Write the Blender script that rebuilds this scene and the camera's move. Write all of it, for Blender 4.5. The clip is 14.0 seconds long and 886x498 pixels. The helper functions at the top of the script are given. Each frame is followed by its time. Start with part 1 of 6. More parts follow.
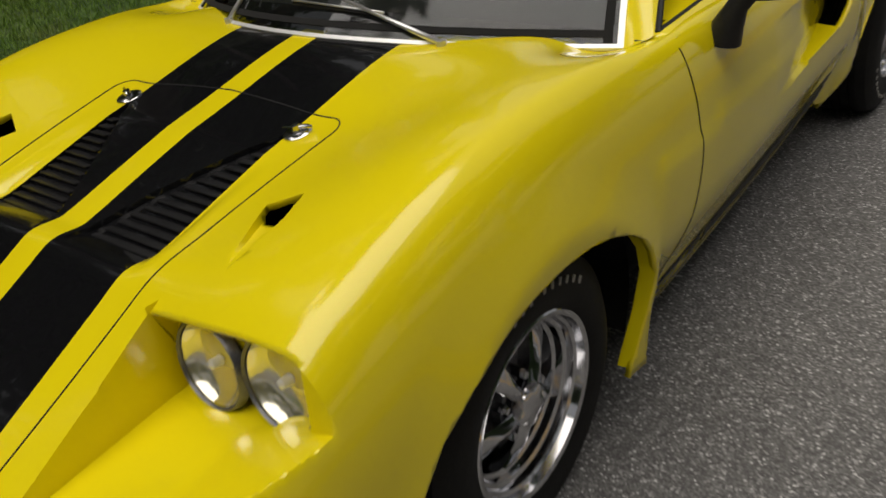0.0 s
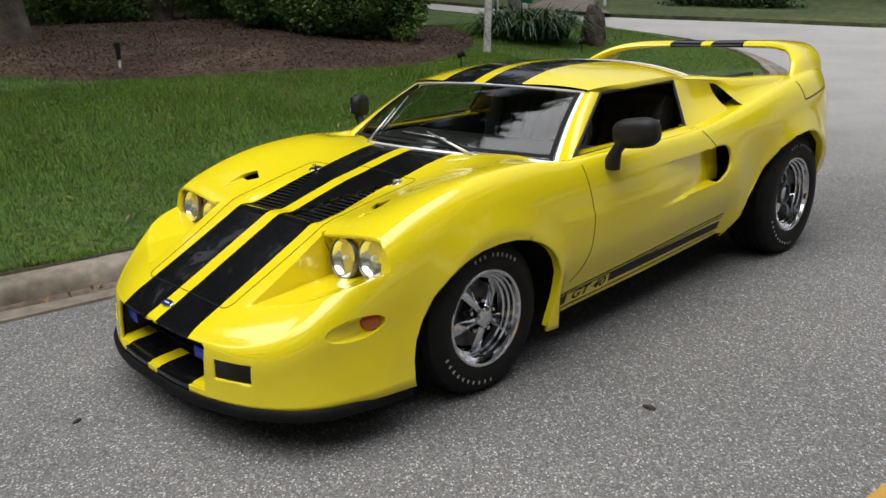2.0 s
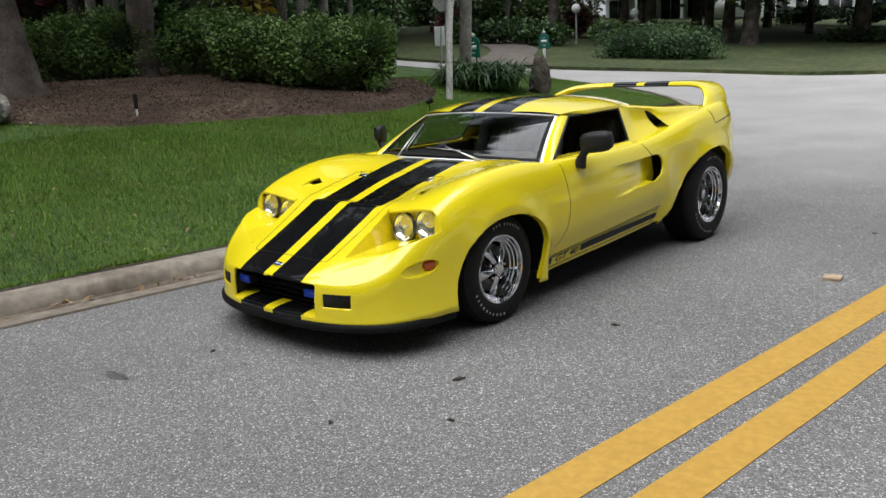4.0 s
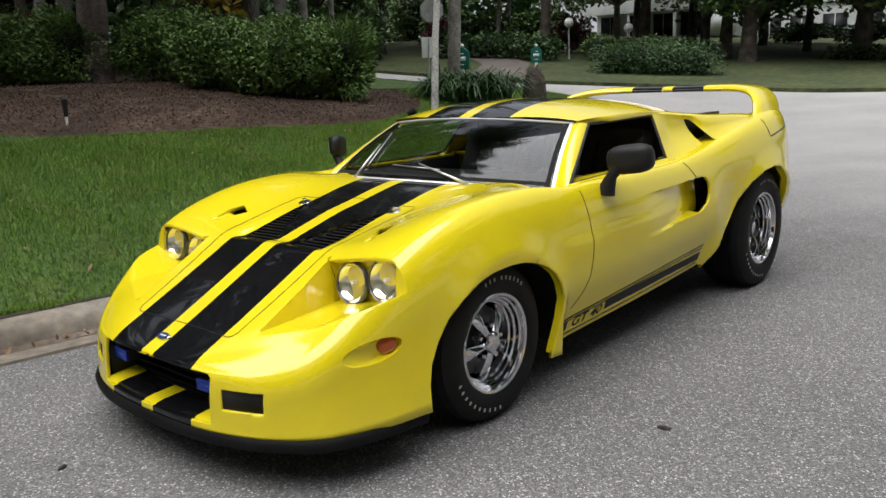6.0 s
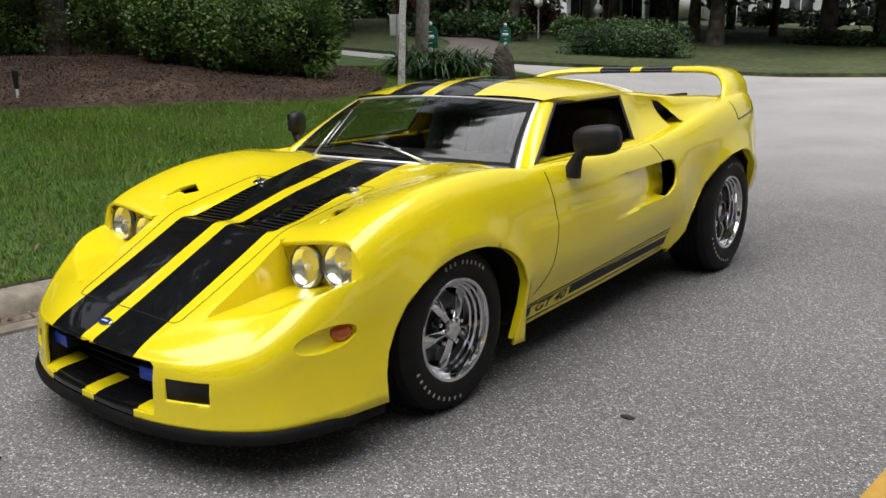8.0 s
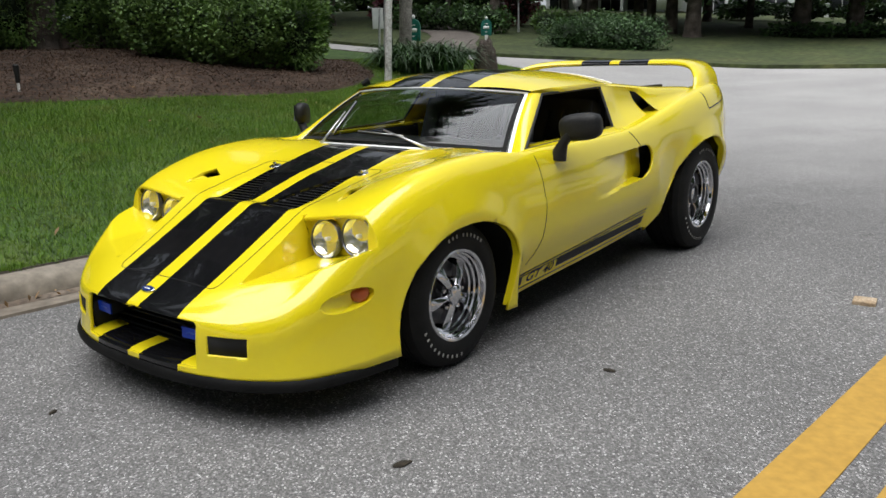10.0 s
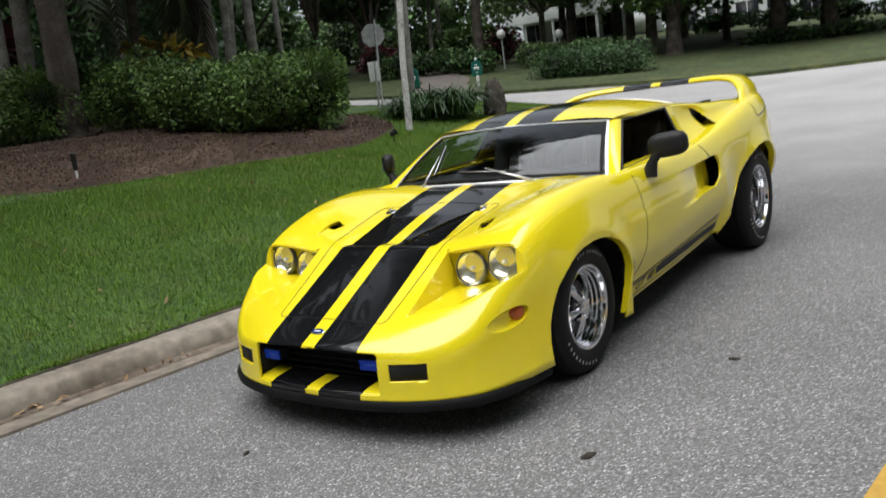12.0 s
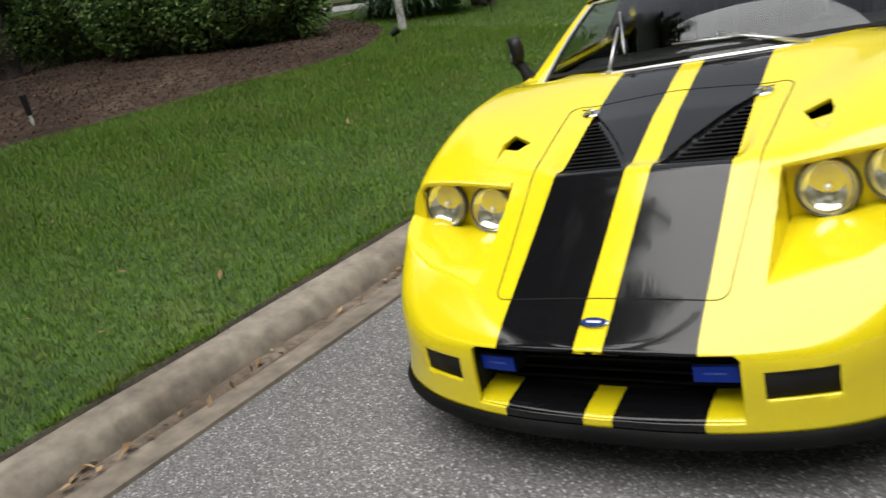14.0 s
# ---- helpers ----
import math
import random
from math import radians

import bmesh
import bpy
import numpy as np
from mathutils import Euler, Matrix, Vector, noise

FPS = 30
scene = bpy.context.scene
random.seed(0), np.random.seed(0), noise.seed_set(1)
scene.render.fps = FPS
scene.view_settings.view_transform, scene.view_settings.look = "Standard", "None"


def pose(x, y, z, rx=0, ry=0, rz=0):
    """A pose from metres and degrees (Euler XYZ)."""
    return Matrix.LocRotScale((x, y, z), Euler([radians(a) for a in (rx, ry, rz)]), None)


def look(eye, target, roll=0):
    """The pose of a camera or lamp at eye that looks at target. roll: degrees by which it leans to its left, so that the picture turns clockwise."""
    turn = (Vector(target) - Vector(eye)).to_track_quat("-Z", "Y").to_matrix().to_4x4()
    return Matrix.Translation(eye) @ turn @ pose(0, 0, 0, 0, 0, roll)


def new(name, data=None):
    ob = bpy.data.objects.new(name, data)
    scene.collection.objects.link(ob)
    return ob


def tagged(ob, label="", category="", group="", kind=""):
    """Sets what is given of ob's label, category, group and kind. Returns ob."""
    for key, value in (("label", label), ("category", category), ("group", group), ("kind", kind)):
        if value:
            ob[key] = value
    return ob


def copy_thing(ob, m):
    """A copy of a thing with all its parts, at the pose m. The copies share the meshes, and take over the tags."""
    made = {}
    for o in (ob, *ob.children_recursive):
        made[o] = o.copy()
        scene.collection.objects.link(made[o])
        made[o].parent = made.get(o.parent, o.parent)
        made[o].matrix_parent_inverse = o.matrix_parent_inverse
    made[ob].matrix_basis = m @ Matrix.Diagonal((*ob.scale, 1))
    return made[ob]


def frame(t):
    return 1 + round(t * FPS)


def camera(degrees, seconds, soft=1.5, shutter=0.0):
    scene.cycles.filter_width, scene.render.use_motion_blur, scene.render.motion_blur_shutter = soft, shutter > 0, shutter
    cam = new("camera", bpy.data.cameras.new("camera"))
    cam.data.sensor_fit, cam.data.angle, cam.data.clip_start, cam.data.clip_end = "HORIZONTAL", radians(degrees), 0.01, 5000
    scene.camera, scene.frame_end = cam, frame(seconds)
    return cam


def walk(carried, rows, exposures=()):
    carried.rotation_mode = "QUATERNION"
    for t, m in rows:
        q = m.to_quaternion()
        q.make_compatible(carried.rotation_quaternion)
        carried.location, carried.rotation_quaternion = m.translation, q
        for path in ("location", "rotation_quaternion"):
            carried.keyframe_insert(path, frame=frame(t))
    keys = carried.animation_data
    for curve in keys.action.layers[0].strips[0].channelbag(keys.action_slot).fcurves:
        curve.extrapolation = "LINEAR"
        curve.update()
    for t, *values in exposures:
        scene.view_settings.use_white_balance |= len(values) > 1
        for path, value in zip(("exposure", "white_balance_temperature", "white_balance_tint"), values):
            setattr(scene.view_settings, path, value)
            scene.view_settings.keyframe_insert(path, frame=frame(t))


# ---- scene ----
from mathutils.bvhtree import BVHTree

cam = camera(57.5, 14.0, 1.5, 0.22)
walk(cam, [
    (0, look((1.355, -0.909, 1.252), (-0.335, 1.069, -0.242), -7.01)),
    (0.5, look((1.593, -1.295, 1.325), (0.049, 0.804, -0.160), -1.82)),
    (1, look((1.982, -1.484, 1.368), (0.250, 0.623, 0.117), -0.27)),
    (1.5, look((2.309, -1.790, 1.367), (0.511, 0.395, 0.373), 1.17)),
    (2, look((2.648, -1.996, 1.359), (0.551, -0.023, 0.519), -2.15)),
    (2.2, look((2.769, -2.066, 1.345), (0.673, -0.085, 0.520), -2.88)),
    (4.3, look((3.321, -3.308, 1.335), (1.349, -1.135, 0.706), -2.39)),
    (4.5, look((3.334, -3.328, 1.336), (1.355, -1.157, 0.729), -1.88)),
    (5, look((3.179, -3.149, 1.307), (1.216, -0.951, 0.744), -2.29)),
    (5.5, look((2.787, -2.605, 1.241), (0.820, -0.414, 0.667), -2.41)),
    (6, look((2.448, -2.177, 1.204), (0.495, 0.019, 0.602), -2.25)),
    (6.5, look((2.394, -2.067, 1.185), (0.454, 0.140, 0.580), -2.06)),
    (7, look((2.395, -2.070, 1.187), (0.491, 0.158, 0.546), -1.81)),
    (7.5, look((2.397, -2.071, 1.189), (0.527, 0.178, 0.523), -1.60)),
    (8, look((2.397, -2.074, 1.190), (0.544, 0.185, 0.512), -1.30)),
    (8.2, look((2.385, -2.085, 1.196), (0.544, 0.182, 0.510), -1.18)),
    (10.3, look((2.646, -2.586, 1.206), (0.872, -0.272, 0.500), -1.59)),
    (10.5, look((2.722, -2.758, 1.232), (0.984, -0.413, 0.538), -1.36)),
    (11, look((2.889, -3.125, 1.310), (1.150, -0.748, 0.740), -2.15)),
    (11.5, look((2.639, -3.060, 1.271), (0.759, -0.762, 0.841), -5.06)),
    (12, look((2.324, -2.990, 1.252), (0.524, -0.655, 0.698), -8.06)),
    (12.5, look((1.932, -2.796, 1.243), (0.074, -0.619, 0.345), -12.07)),
    (13, look((1.565, -2.734, 1.252), (-0.073, -0.395, 0.329), -13.78)),
    (13.5, look((1.161, -2.612, 1.246), (-0.312, -0.168, 0.319), -15.33)),
    (14, look((0.750, -2.464, 1.232), (-0.886, -0.119, 0.324), -14.07)),
], [(0, -0.48, 6900, 11), (0.5, -0.23, 6650, 12), (1, 0.00, 6450, 12), (1.5, 0.20, 6400, 11), (2.2, 0.26, 6250, 11), (4.3, 0.40, 6130, 10), (5.5, 0.40, 6180, 11), (6.5, 0.37, 6320, 12), (8.2, 0.37, 6350, 12), (10.3, 0.40, 6150, 10), (12, 0.46, 6150, 10), (13.5, 0.44, 6330, 10), (14, 0.40, 6400, 10)])

# ---- world, sun ----
world = bpy.data.worlds.new("overcast_sky")
scene.world = world
world.use_nodes = True
wt = world.node_tree
wt.nodes.clear()
sky = wt.nodes.new("ShaderNodeTexSky")
sky.sky_type = "NISHITA"
sky.sun_disc = False
sky.sun_elevation = radians(78)
sky.sun_rotation = radians(200.6)
sky.dust_density = 6.0
sky.air_density = 1.5
cloud = wt.nodes.new("ShaderNodeMix")
cloud.data_type = "RGBA"
cloud.inputs["Factor"].default_value = 0.8
cloud.inputs["B"].default_value = (6.6, 6.8, 7.0, 1)
wbg = wt.nodes.new("ShaderNodeBackground")
wbg.inputs["Strength"].default_value = 0.066
wout = wt.nodes.new("ShaderNodeOutputWorld")
wt.links.new(sky.outputs[0], cloud.inputs["A"])
wt.links.new(cloud.outputs["Result"], wbg.inputs[0])
wt.links.new(wbg.outputs[0], wout.inputs[0])
sun_data = bpy.data.lights.new("sun", "SUN")
sun_data.energy = 3.55
sun_data.angle = radians(75)
sun_data.color = (1.0, 0.97, 0.92)
sun = new("sun", sun_data)
sun.matrix_world = look((-0.9, -2.4, 12), (0, 0, 0))

# ---- materials ----
def material(name, base, rough=0.5, metal=0.0, **more):
    m = bpy.data.materials.new(name)
    m.use_nodes = True
    p = m.node_tree.nodes["Principled BSDF"]
    p.inputs["Base Color"].default_value = (*base, 1)
    p.inputs["Roughness"].default_value = rough
    p.inputs["Metallic"].default_value = metal
    for key, value in more.items():
        p.inputs[key.replace("_", " ")].default_value = value
    return m


def node(m, kind, **values):
    n = m.node_tree.nodes.new(kind)
    for key, value in values.items():
        if key in n.inputs:
            n.inputs[key].default_value = value
    return n


def wire(m, a, b):
    m.node_tree.links.new(a, b)


def shader_of(m):
    return m.node_tree.nodes["Principled BSDF"]


def coords(m, kind="Object"):
    return node(m, "ShaderNodeTexCoord").outputs[kind]


def noise_out(m, vec, scale, detail=4.0, rough=0.55):
    n = node(m, "ShaderNodeTexNoise", Scale=scale, Detail=detail, Roughness=rough)
    wire(m, vec, n.inputs["Vector"])
    return n.outputs["Fac"]


def ramp(m, fac, stops):
    n = node(m, "ShaderNodeValToRGB")
    e = n.color_ramp.elements
    while len(e) < len(stops):
        e.new(0.5)
    for el, (at, col) in zip(e, stops):
        el.position = at
        el.color = (*col, 1) if len(col) == 3 else col
    wire(m, fac, n.inputs["Fac"])
    return n.outputs["Color"]


def blend(m, fac, a, b, mode="MIX"):
    n = node(m, "ShaderNodeMix")
    n.data_type = "RGBA"
    n.blend_type = mode
    for sock, value in ((n.inputs["Factor"], fac), (n.inputs["A"], a), (n.inputs["B"], b)):
        if isinstance(value, (int, float)):
            sock.default_value = value
        elif isinstance(value, tuple):
            sock.default_value = (*value, 1)
        else:
            wire(m, value, sock)
    return n.outputs["Result"]


def calc(m, op, a, b=0.0):
    n = node(m, "ShaderNodeMath")
    n.operation = op
    for sock, value in zip(n.inputs, (a, b)):
        if isinstance(value, (int, float)):
            sock.default_value = value
        else:
            wire(m, value, sock)
    return n.outputs[0]


def bump(m, height, strength=0.3, distance=0.01):
    n = node(m, "ShaderNodeBump", Strength=strength, Distance=distance)
    wire(m, height, n.inputs["Height"])
    wire(m, n.outputs[0], shader_of(m).inputs["Normal"])


def mottled(name, stops, scale, rough=0.8, fine=0.0, bump_by=0.0, bump_at=0.01, kind="Object", **more):
    """A surface whose colour wanders between the stops at one scale, with finer grain over it."""
    m = material(name, stops[0][1], rough, **more)
    c = coords(m, kind)
    f = noise_out(m, c, scale, 6)
    col = ramp(m, f, stops)
    g = noise_out(m, c, scale * 9, 3)
    if fine:
        col = blend(m, fine, col, ramp(m, g, [(0.3, (0.0, 0.0, 0.0)), (0.7, (1, 1, 1))]), "OVERLAY")
    wire(m, col, shader_of(m).inputs["Base Color"])
    if bump_by:
        bump(m, g, bump_by, bump_at)
    return m


def leaf_material(name, dark, light, rough=0.45, trans=0.0):
    m = material(name, dark, rough)
    geo = node(m, "ShaderNodeNewGeometry")
    col = ramp(m, geo.outputs["Random Per Island"], [(0.0, dark), (0.75, light), (1.0, tuple(min(1, v * 1.5) for v in light))])
    big = noise_out(m, coords(m), 1.3, 3)
    col = blend(m, 0.5, col, ramp(m, big, [(0.35, (0.35, 0.35, 0.35)), (0.65, (0.7, 0.7, 0.7))]), "OVERLAY")
    wire(m, col, shader_of(m).inputs["Base Color"])
    return m


YELLOW = (0.86, 0.71, 0.008)


def paint(name, striped):
    """Yellow gloss paint; striped: with two black bands along the car."""
    m = material(name, YELLOW, 0.2, 0.0, Coat_Weight=0.65, Coat_Roughness=0.03)
    c = coords(m)
    dust = noise_out(m, c, 5, 5)
    col = blend(m, calc(m, "MULTIPLY", dust, 0.16), YELLOW, (0.66, 0.52, 0.03))
    if striped:
        sep = node(m, "ShaderNodeSeparateXYZ")
        wire(m, c, sep.inputs[0])
        ax = calc(m, "ABSOLUTE", sep.outputs[0])
        inside = calc(m, "MULTIPLY", calc(m, "GREATER_THAN", ax, 0.036), calc(m, "LESS_THAN", ax, 0.25))
        col = blend(m, inside, col, (0.006, 0.006, 0.007))
        wire(m, calc(m, "SUBTRACT", 0.5, calc(m, "MULTIPLY", inside, 0.36)), shader_of(m).inputs["Specular IOR Level"])
    wire(m, col, shader_of(m).inputs["Base Color"])
    wire(m, calc(m, "ADD", calc(m, "MULTIPLY", dust, 0.1), 0.11), shader_of(m).inputs["Roughness"])
    bump(m, noise_out(m, c, 9, 2), 0.05, 0.01)
    return m


M_paint = paint("yellow_paint", False)
M_striped = paint("striped_paint", True)
M_black_gloss = material("black_gloss", (0.006, 0.006, 0.007), 0.12, 0, Coat_Weight=0.5)
M_black = mottled("black_plastic", [(0.3, (0.010, 0.010, 0.010)), (0.7, (0.016, 0.016, 0.016))], 14, 0.5, 0.2, 0.1, Specular_IOR_Level=0.3)
M_chin = mottled("black_rubber_lip", [(0.3, (0.006, 0.006, 0.006)), (0.7, (0.010, 0.010, 0.010))], 9, 0.6, 0.2, Specular_IOR_Level=0.12)
M_slat = mottled("louvre_slats", [(0.3, (0.012, 0.012, 0.013)), (0.7, (0.022, 0.022, 0.023))], 20, 0.3, 0.2, Specular_IOR_Level=0.5)
# near-black: shade deep in openings put into the colour; also joints and seals
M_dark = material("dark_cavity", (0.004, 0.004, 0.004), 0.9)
M_rubber = mottled("tyre_rubber", [(0.3, (0.004, 0.004, 0.004)), (0.7, (0.009, 0.009, 0.0088))], 18, 0.65, 0.3, 0.15, 0.004, Specular_IOR_Level=0.25)
M_white = material("white_rubber", (0.30, 0.29, 0.27), 0.8)
M_chrome = material("chrome", (0.62, 0.62, 0.64), 0.11, 1.0)
M_brake = mottled("brake_metal", [(0.3, (0.14, 0.14, 0.15)), (0.7, (0.30, 0.30, 0.31))], 26, 0.45, 0.3, metal=0.5)
M_alu = material("bright_metal", (0.72, 0.72, 0.72), 0.3, 0.8)
M_trim = material("bright_trim", (0.86, 0.86, 0.86), 0.3, 0.35)
M_steel = mottled("grey_steel", [(0.3, (0.10, 0.10, 0.11)), (0.7, (0.22, 0.22, 0.23))], 30, 0.4, 0.2, metal=0.8)


def pane(name, tint):
    """Thin glass: see-through, with a mirror-like sheen that grows at a flat angle."""
    m = material(name, tint, 0.02)
    t = m.node_tree
    clear = node(m, "ShaderNodeBsdfTransparent", Color=(*tint, 1))
    gloss = node(m, "ShaderNodeBsdfGlossy", Color=(0.95, 0.97, 1.0, 1), Roughness=0.015)
    edge = node(m, "ShaderNodeFresnel", IOR=1.53)
    mix = node(m, "ShaderNodeMixShader")
    wire(m, edge.outputs[0], mix.inputs[0])
    wire(m, clear.outputs[0], mix.inputs[1])
    wire(m, gloss.outputs[0], mix.inputs[2])
    wire(m, mix.outputs[0], t.nodes["Material Output"].inputs["Surface"])
    return m


M_glass = pane("tinted_windscreen", (0.50, 0.55, 0.52))
M_lens = material("lamp_lens", (0.95, 0.94, 0.84), 0.12, 0, Alpha=0.09, Coat_Weight=0.5)
M_mirrorball = material("lamp_reflector", (0.80, 0.78, 0.68), 0.13, 0.95)
M_amber = material("amber_lens", (0.42, 0.075, 0.008), 0.2, 0, Coat_Weight=0.5)
M_blue = material("blue_lens", (0.006, 0.036, 0.36), 0.15, 0, Specular_IOR_Level=0.25)
M_blue_pale = material("pale_blue_glass", (0.04, 0.11, 0.55), 0.2)
M_badge = material("badge_blue", (0.01, 0.03, 0.16), 0.2, 0, Coat_Weight=0.6)
M_seat = mottled("black_vinyl", [(0.3, (0.012, 0.012, 0.013)), (0.7, (0.03, 0.03, 0.032))], 9, 0.55)
M_line_yellow = mottled("road_paint_yellow", [(0.3, (0.425, 0.247, 0.038)), (0.55, (0.45, 0.265, 0.042)), (0.8, (0.465, 0.28, 0.050))], 3, 0.75, 0.12, 0.3, 0.003)
M_concrete = mottled("kerb_concrete", [(0.25, (0.135, 0.112, 0.085)), (0.45, (0.225, 0.194, 0.155)), (0.75, (0.295, 0.262, 0.215))], 1.4, 0.9, 0.3, 0.4, 0.005)
M_pan = mottled("gutter_concrete", [(0.3, (0.13, 0.106, 0.080)), (0.55, (0.20, 0.170, 0.135)), (0.8, (0.27, 0.238, 0.20))], 1.3, 0.9, 0.3, 0.3, 0.004)
M_silt = mottled("gutter_silt", [(0.3, (0.07, 0.05, 0.035)), (0.55, (0.13, 0.10, 0.075)), (0.8, (0.20, 0.165, 0.13))], 3, 0.95, 0.4, 0.5, 0.004)
M_soil_dark = mottled("dark_soil", [(0.3, (0.018, 0.014, 0.009)), (0.55, (0.040, 0.032, 0.020)), (0.8, (0.075, 0.062, 0.038))], 6, 0.95, 0.5, 0.8, 0.01)
M_mulch = mottled("bark_mulch", [(0.3, (0.030, 0.016, 0.009)), (0.5, (0.054, 0.031, 0.019)), (0.68, (0.092, 0.062, 0.042)), (0.8, (0.14, 0.10, 0.070))], 1.4, 0.95, 0.7, 0.9, 0.03)
M_chip = leaf_material("bark_chips", (0.042, 0.024, 0.014), (0.120, 0.076, 0.050), 0.95)
M_soil_grass = mottled("lawn_soil", [(0.3, (0.026, 0.055, 0.012)), (0.55, (0.052, 0.10, 0.02)), (0.8, (0.10, 0.125, 0.035))], 2.2, 0.9, 0.6, 0.6, 0.02)
# tone lowered: part of the tree shade on this lawn is in its colour
M_far_grass = mottled("far_lawn", [(0.3, (0.028, 0.042, 0.011)), (0.55, (0.047, 0.062, 0.017)), (0.8, (0.080, 0.080, 0.028))], 0.6, 0.95, 0.6, 0.6, 0.03)
def blade_material():
    """Lawn grass: fresh and dull green blades, in drier patches a hand wide."""
    m = material("grass_blades", (0.1, 0.18, 0.02), 0.6, 0, Specular_IOR_Level=0.25)
    geo = node(m, "ShaderNodeNewGeometry")
    c = coords(m)
    col = ramp(m, geo.outputs["Random Per Island"], [(0.0, (0.082, 0.160, 0.015)), (0.8, (0.142, 0.260, 0.025)), (1.0, (0.23, 0.33, 0.055))])
    dry = ramp(m, noise_out(m, c, 3.2, 4, 0.65), [(0.48, (0, 0, 0)), (0.72, (0.55, 0.55, 0.55))])
    col = blend(m, dry, col, (0.205, 0.215, 0.052))
    big = noise_out(m, c, 1.3, 3)
    col = blend(m, 0.3, col, ramp(m, big, [(0.35, (0.36, 0.36, 0.36)), (0.65, (0.7, 0.7, 0.7))]), "OVERLAY")
    wire(m, col, shader_of(m).inputs["Base Color"])
    return m


M_blade = blade_material()
M_hedge = leaf_material("hedge_leaves", (0.042, 0.088, 0.015), (0.112, 0.192, 0.036), 0.55)
M_bush = leaf_material("bush_leaves", (0.018, 0.046, 0.014), (0.060, 0.125, 0.034), 0.55)
M_strap = leaf_material("strap_leaves", (0.02, 0.05, 0.014), (0.055, 0.115, 0.03), 0.42)
M_frond = leaf_material("hanging_fronds", (0.04, 0.058, 0.028), (0.09, 0.115, 0.06), 0.5)
M_tree_leaf = leaf_material("tree_leaves", (0.016, 0.044, 0.013), (0.060, 0.125, 0.029), 0.5)
# near-black green: the shade inside bushes put into a colour
M_shade_leaf = mottled("bush_core_shade", [(0.3, (0.006, 0.012, 0.004)), (0.7, (0.016, 0.032, 0.010))], 14, 0.9, 0.6)
M_far_leaf = leaf_material("far_leaves", (0.035, 0.075, 0.02), (0.12, 0.20, 0.05), 0.55)
M_red_leaf = leaf_material("red_leaves", (0.03, 0.006, 0.008), (0.10, 0.014, 0.022), 0.6)
M_yellow_leaf = leaf_material("croton_leaves", (0.16, 0.10, 0.01), (0.35, 0.26, 0.03), 0.45)
M_dead_leaf = leaf_material("dead_leaves", (0.13, 0.078, 0.038), (0.29, 0.19, 0.095), 0.85)
M_petal = material("white_petals", (0.75, 0.75, 0.70), 0.6)
M_bark = mottled("palm_bark", [(0.3, (0.035, 0.028, 0.022)), (0.5, (0.085, 0.068, 0.055)), (0.75, (0.17, 0.145, 0.12))], 3, 0.95, 0.3, 0.8, 0.03)
M_bark_pale = mottled("pale_bark", [(0.3, (0.12, 0.11, 0.095)), (0.55, (0.25, 0.23, 0.205)), (0.8, (0.36, 0.335, 0.30))], 5, 0.95, 0.5, 0.6, 0.02)
M_pole_wood = mottled("weathered_wood", [(0.3, (0.30, 0.285, 0.26)), (0.45, (0.60, 0.58, 0.55)), (0.8, (0.74, 0.73, 0.70))], 5, 0.9, 0.5, 0.5, 0.01)
M_galv = mottled("galvanised_metal", [(0.3, (0.30, 0.31, 0.31)), (0.6, (0.46, 0.46, 0.45)), (0.8, (0.58, 0.57, 0.55))], 8, 0.5, 0.4, metal=0.4)
M_green = mottled("green_enamel", [(0.3, (0.008, 0.10, 0.075)), (0.7, (0.014, 0.16, 0.12))], 9, 0.4)
M_white_paint = mottled("white_paint", [(0.3, (0.66, 0.67, 0.65)), (0.7, (0.82, 0.82, 0.80))], 5, 0.6)
M_wall = mottled("stucco_white", [(0.3, (0.60, 0.63, 0.62)), (0.7, (0.76, 0.78, 0.77))], 0.7, 0.9, 0.2)
M_roof_tile = mottled("terracotta", [(0.3, (0.30, 0.10, 0.05)), (0.7, (0.50, 0.20, 0.11))], 3, 0.85, 0.4)
M_window = material("dark_window", (0.010, 0.012, 0.013), 0.35, 0, Specular_IOR_Level=0.2)
M_rock = mottled("pale_rock", [(0.3, (0.12, 0.11, 0.095)), (0.55, (0.27, 0.25, 0.22)), (0.8, (0.42, 0.40, 0.36))], 4, 0.95, 0.6, 0.8, 0.02)
M_drive = mottled("brown_driveway", [(0.3, (0.085, 0.072, 0.062)), (0.55, (0.13, 0.112, 0.098)), (0.8, (0.18, 0.155, 0.135))], 2, 0.9, 0.5, 0.4, 0.01)
M_globe = material("white_globe", (0.82, 0.82, 0.80), 0.3)
M_reflector = mottled("road_stud", [(0.3, (0.30, 0.20, 0.11)), (0.7, (0.50, 0.40, 0.28))], 12, 0.7, 0.4)


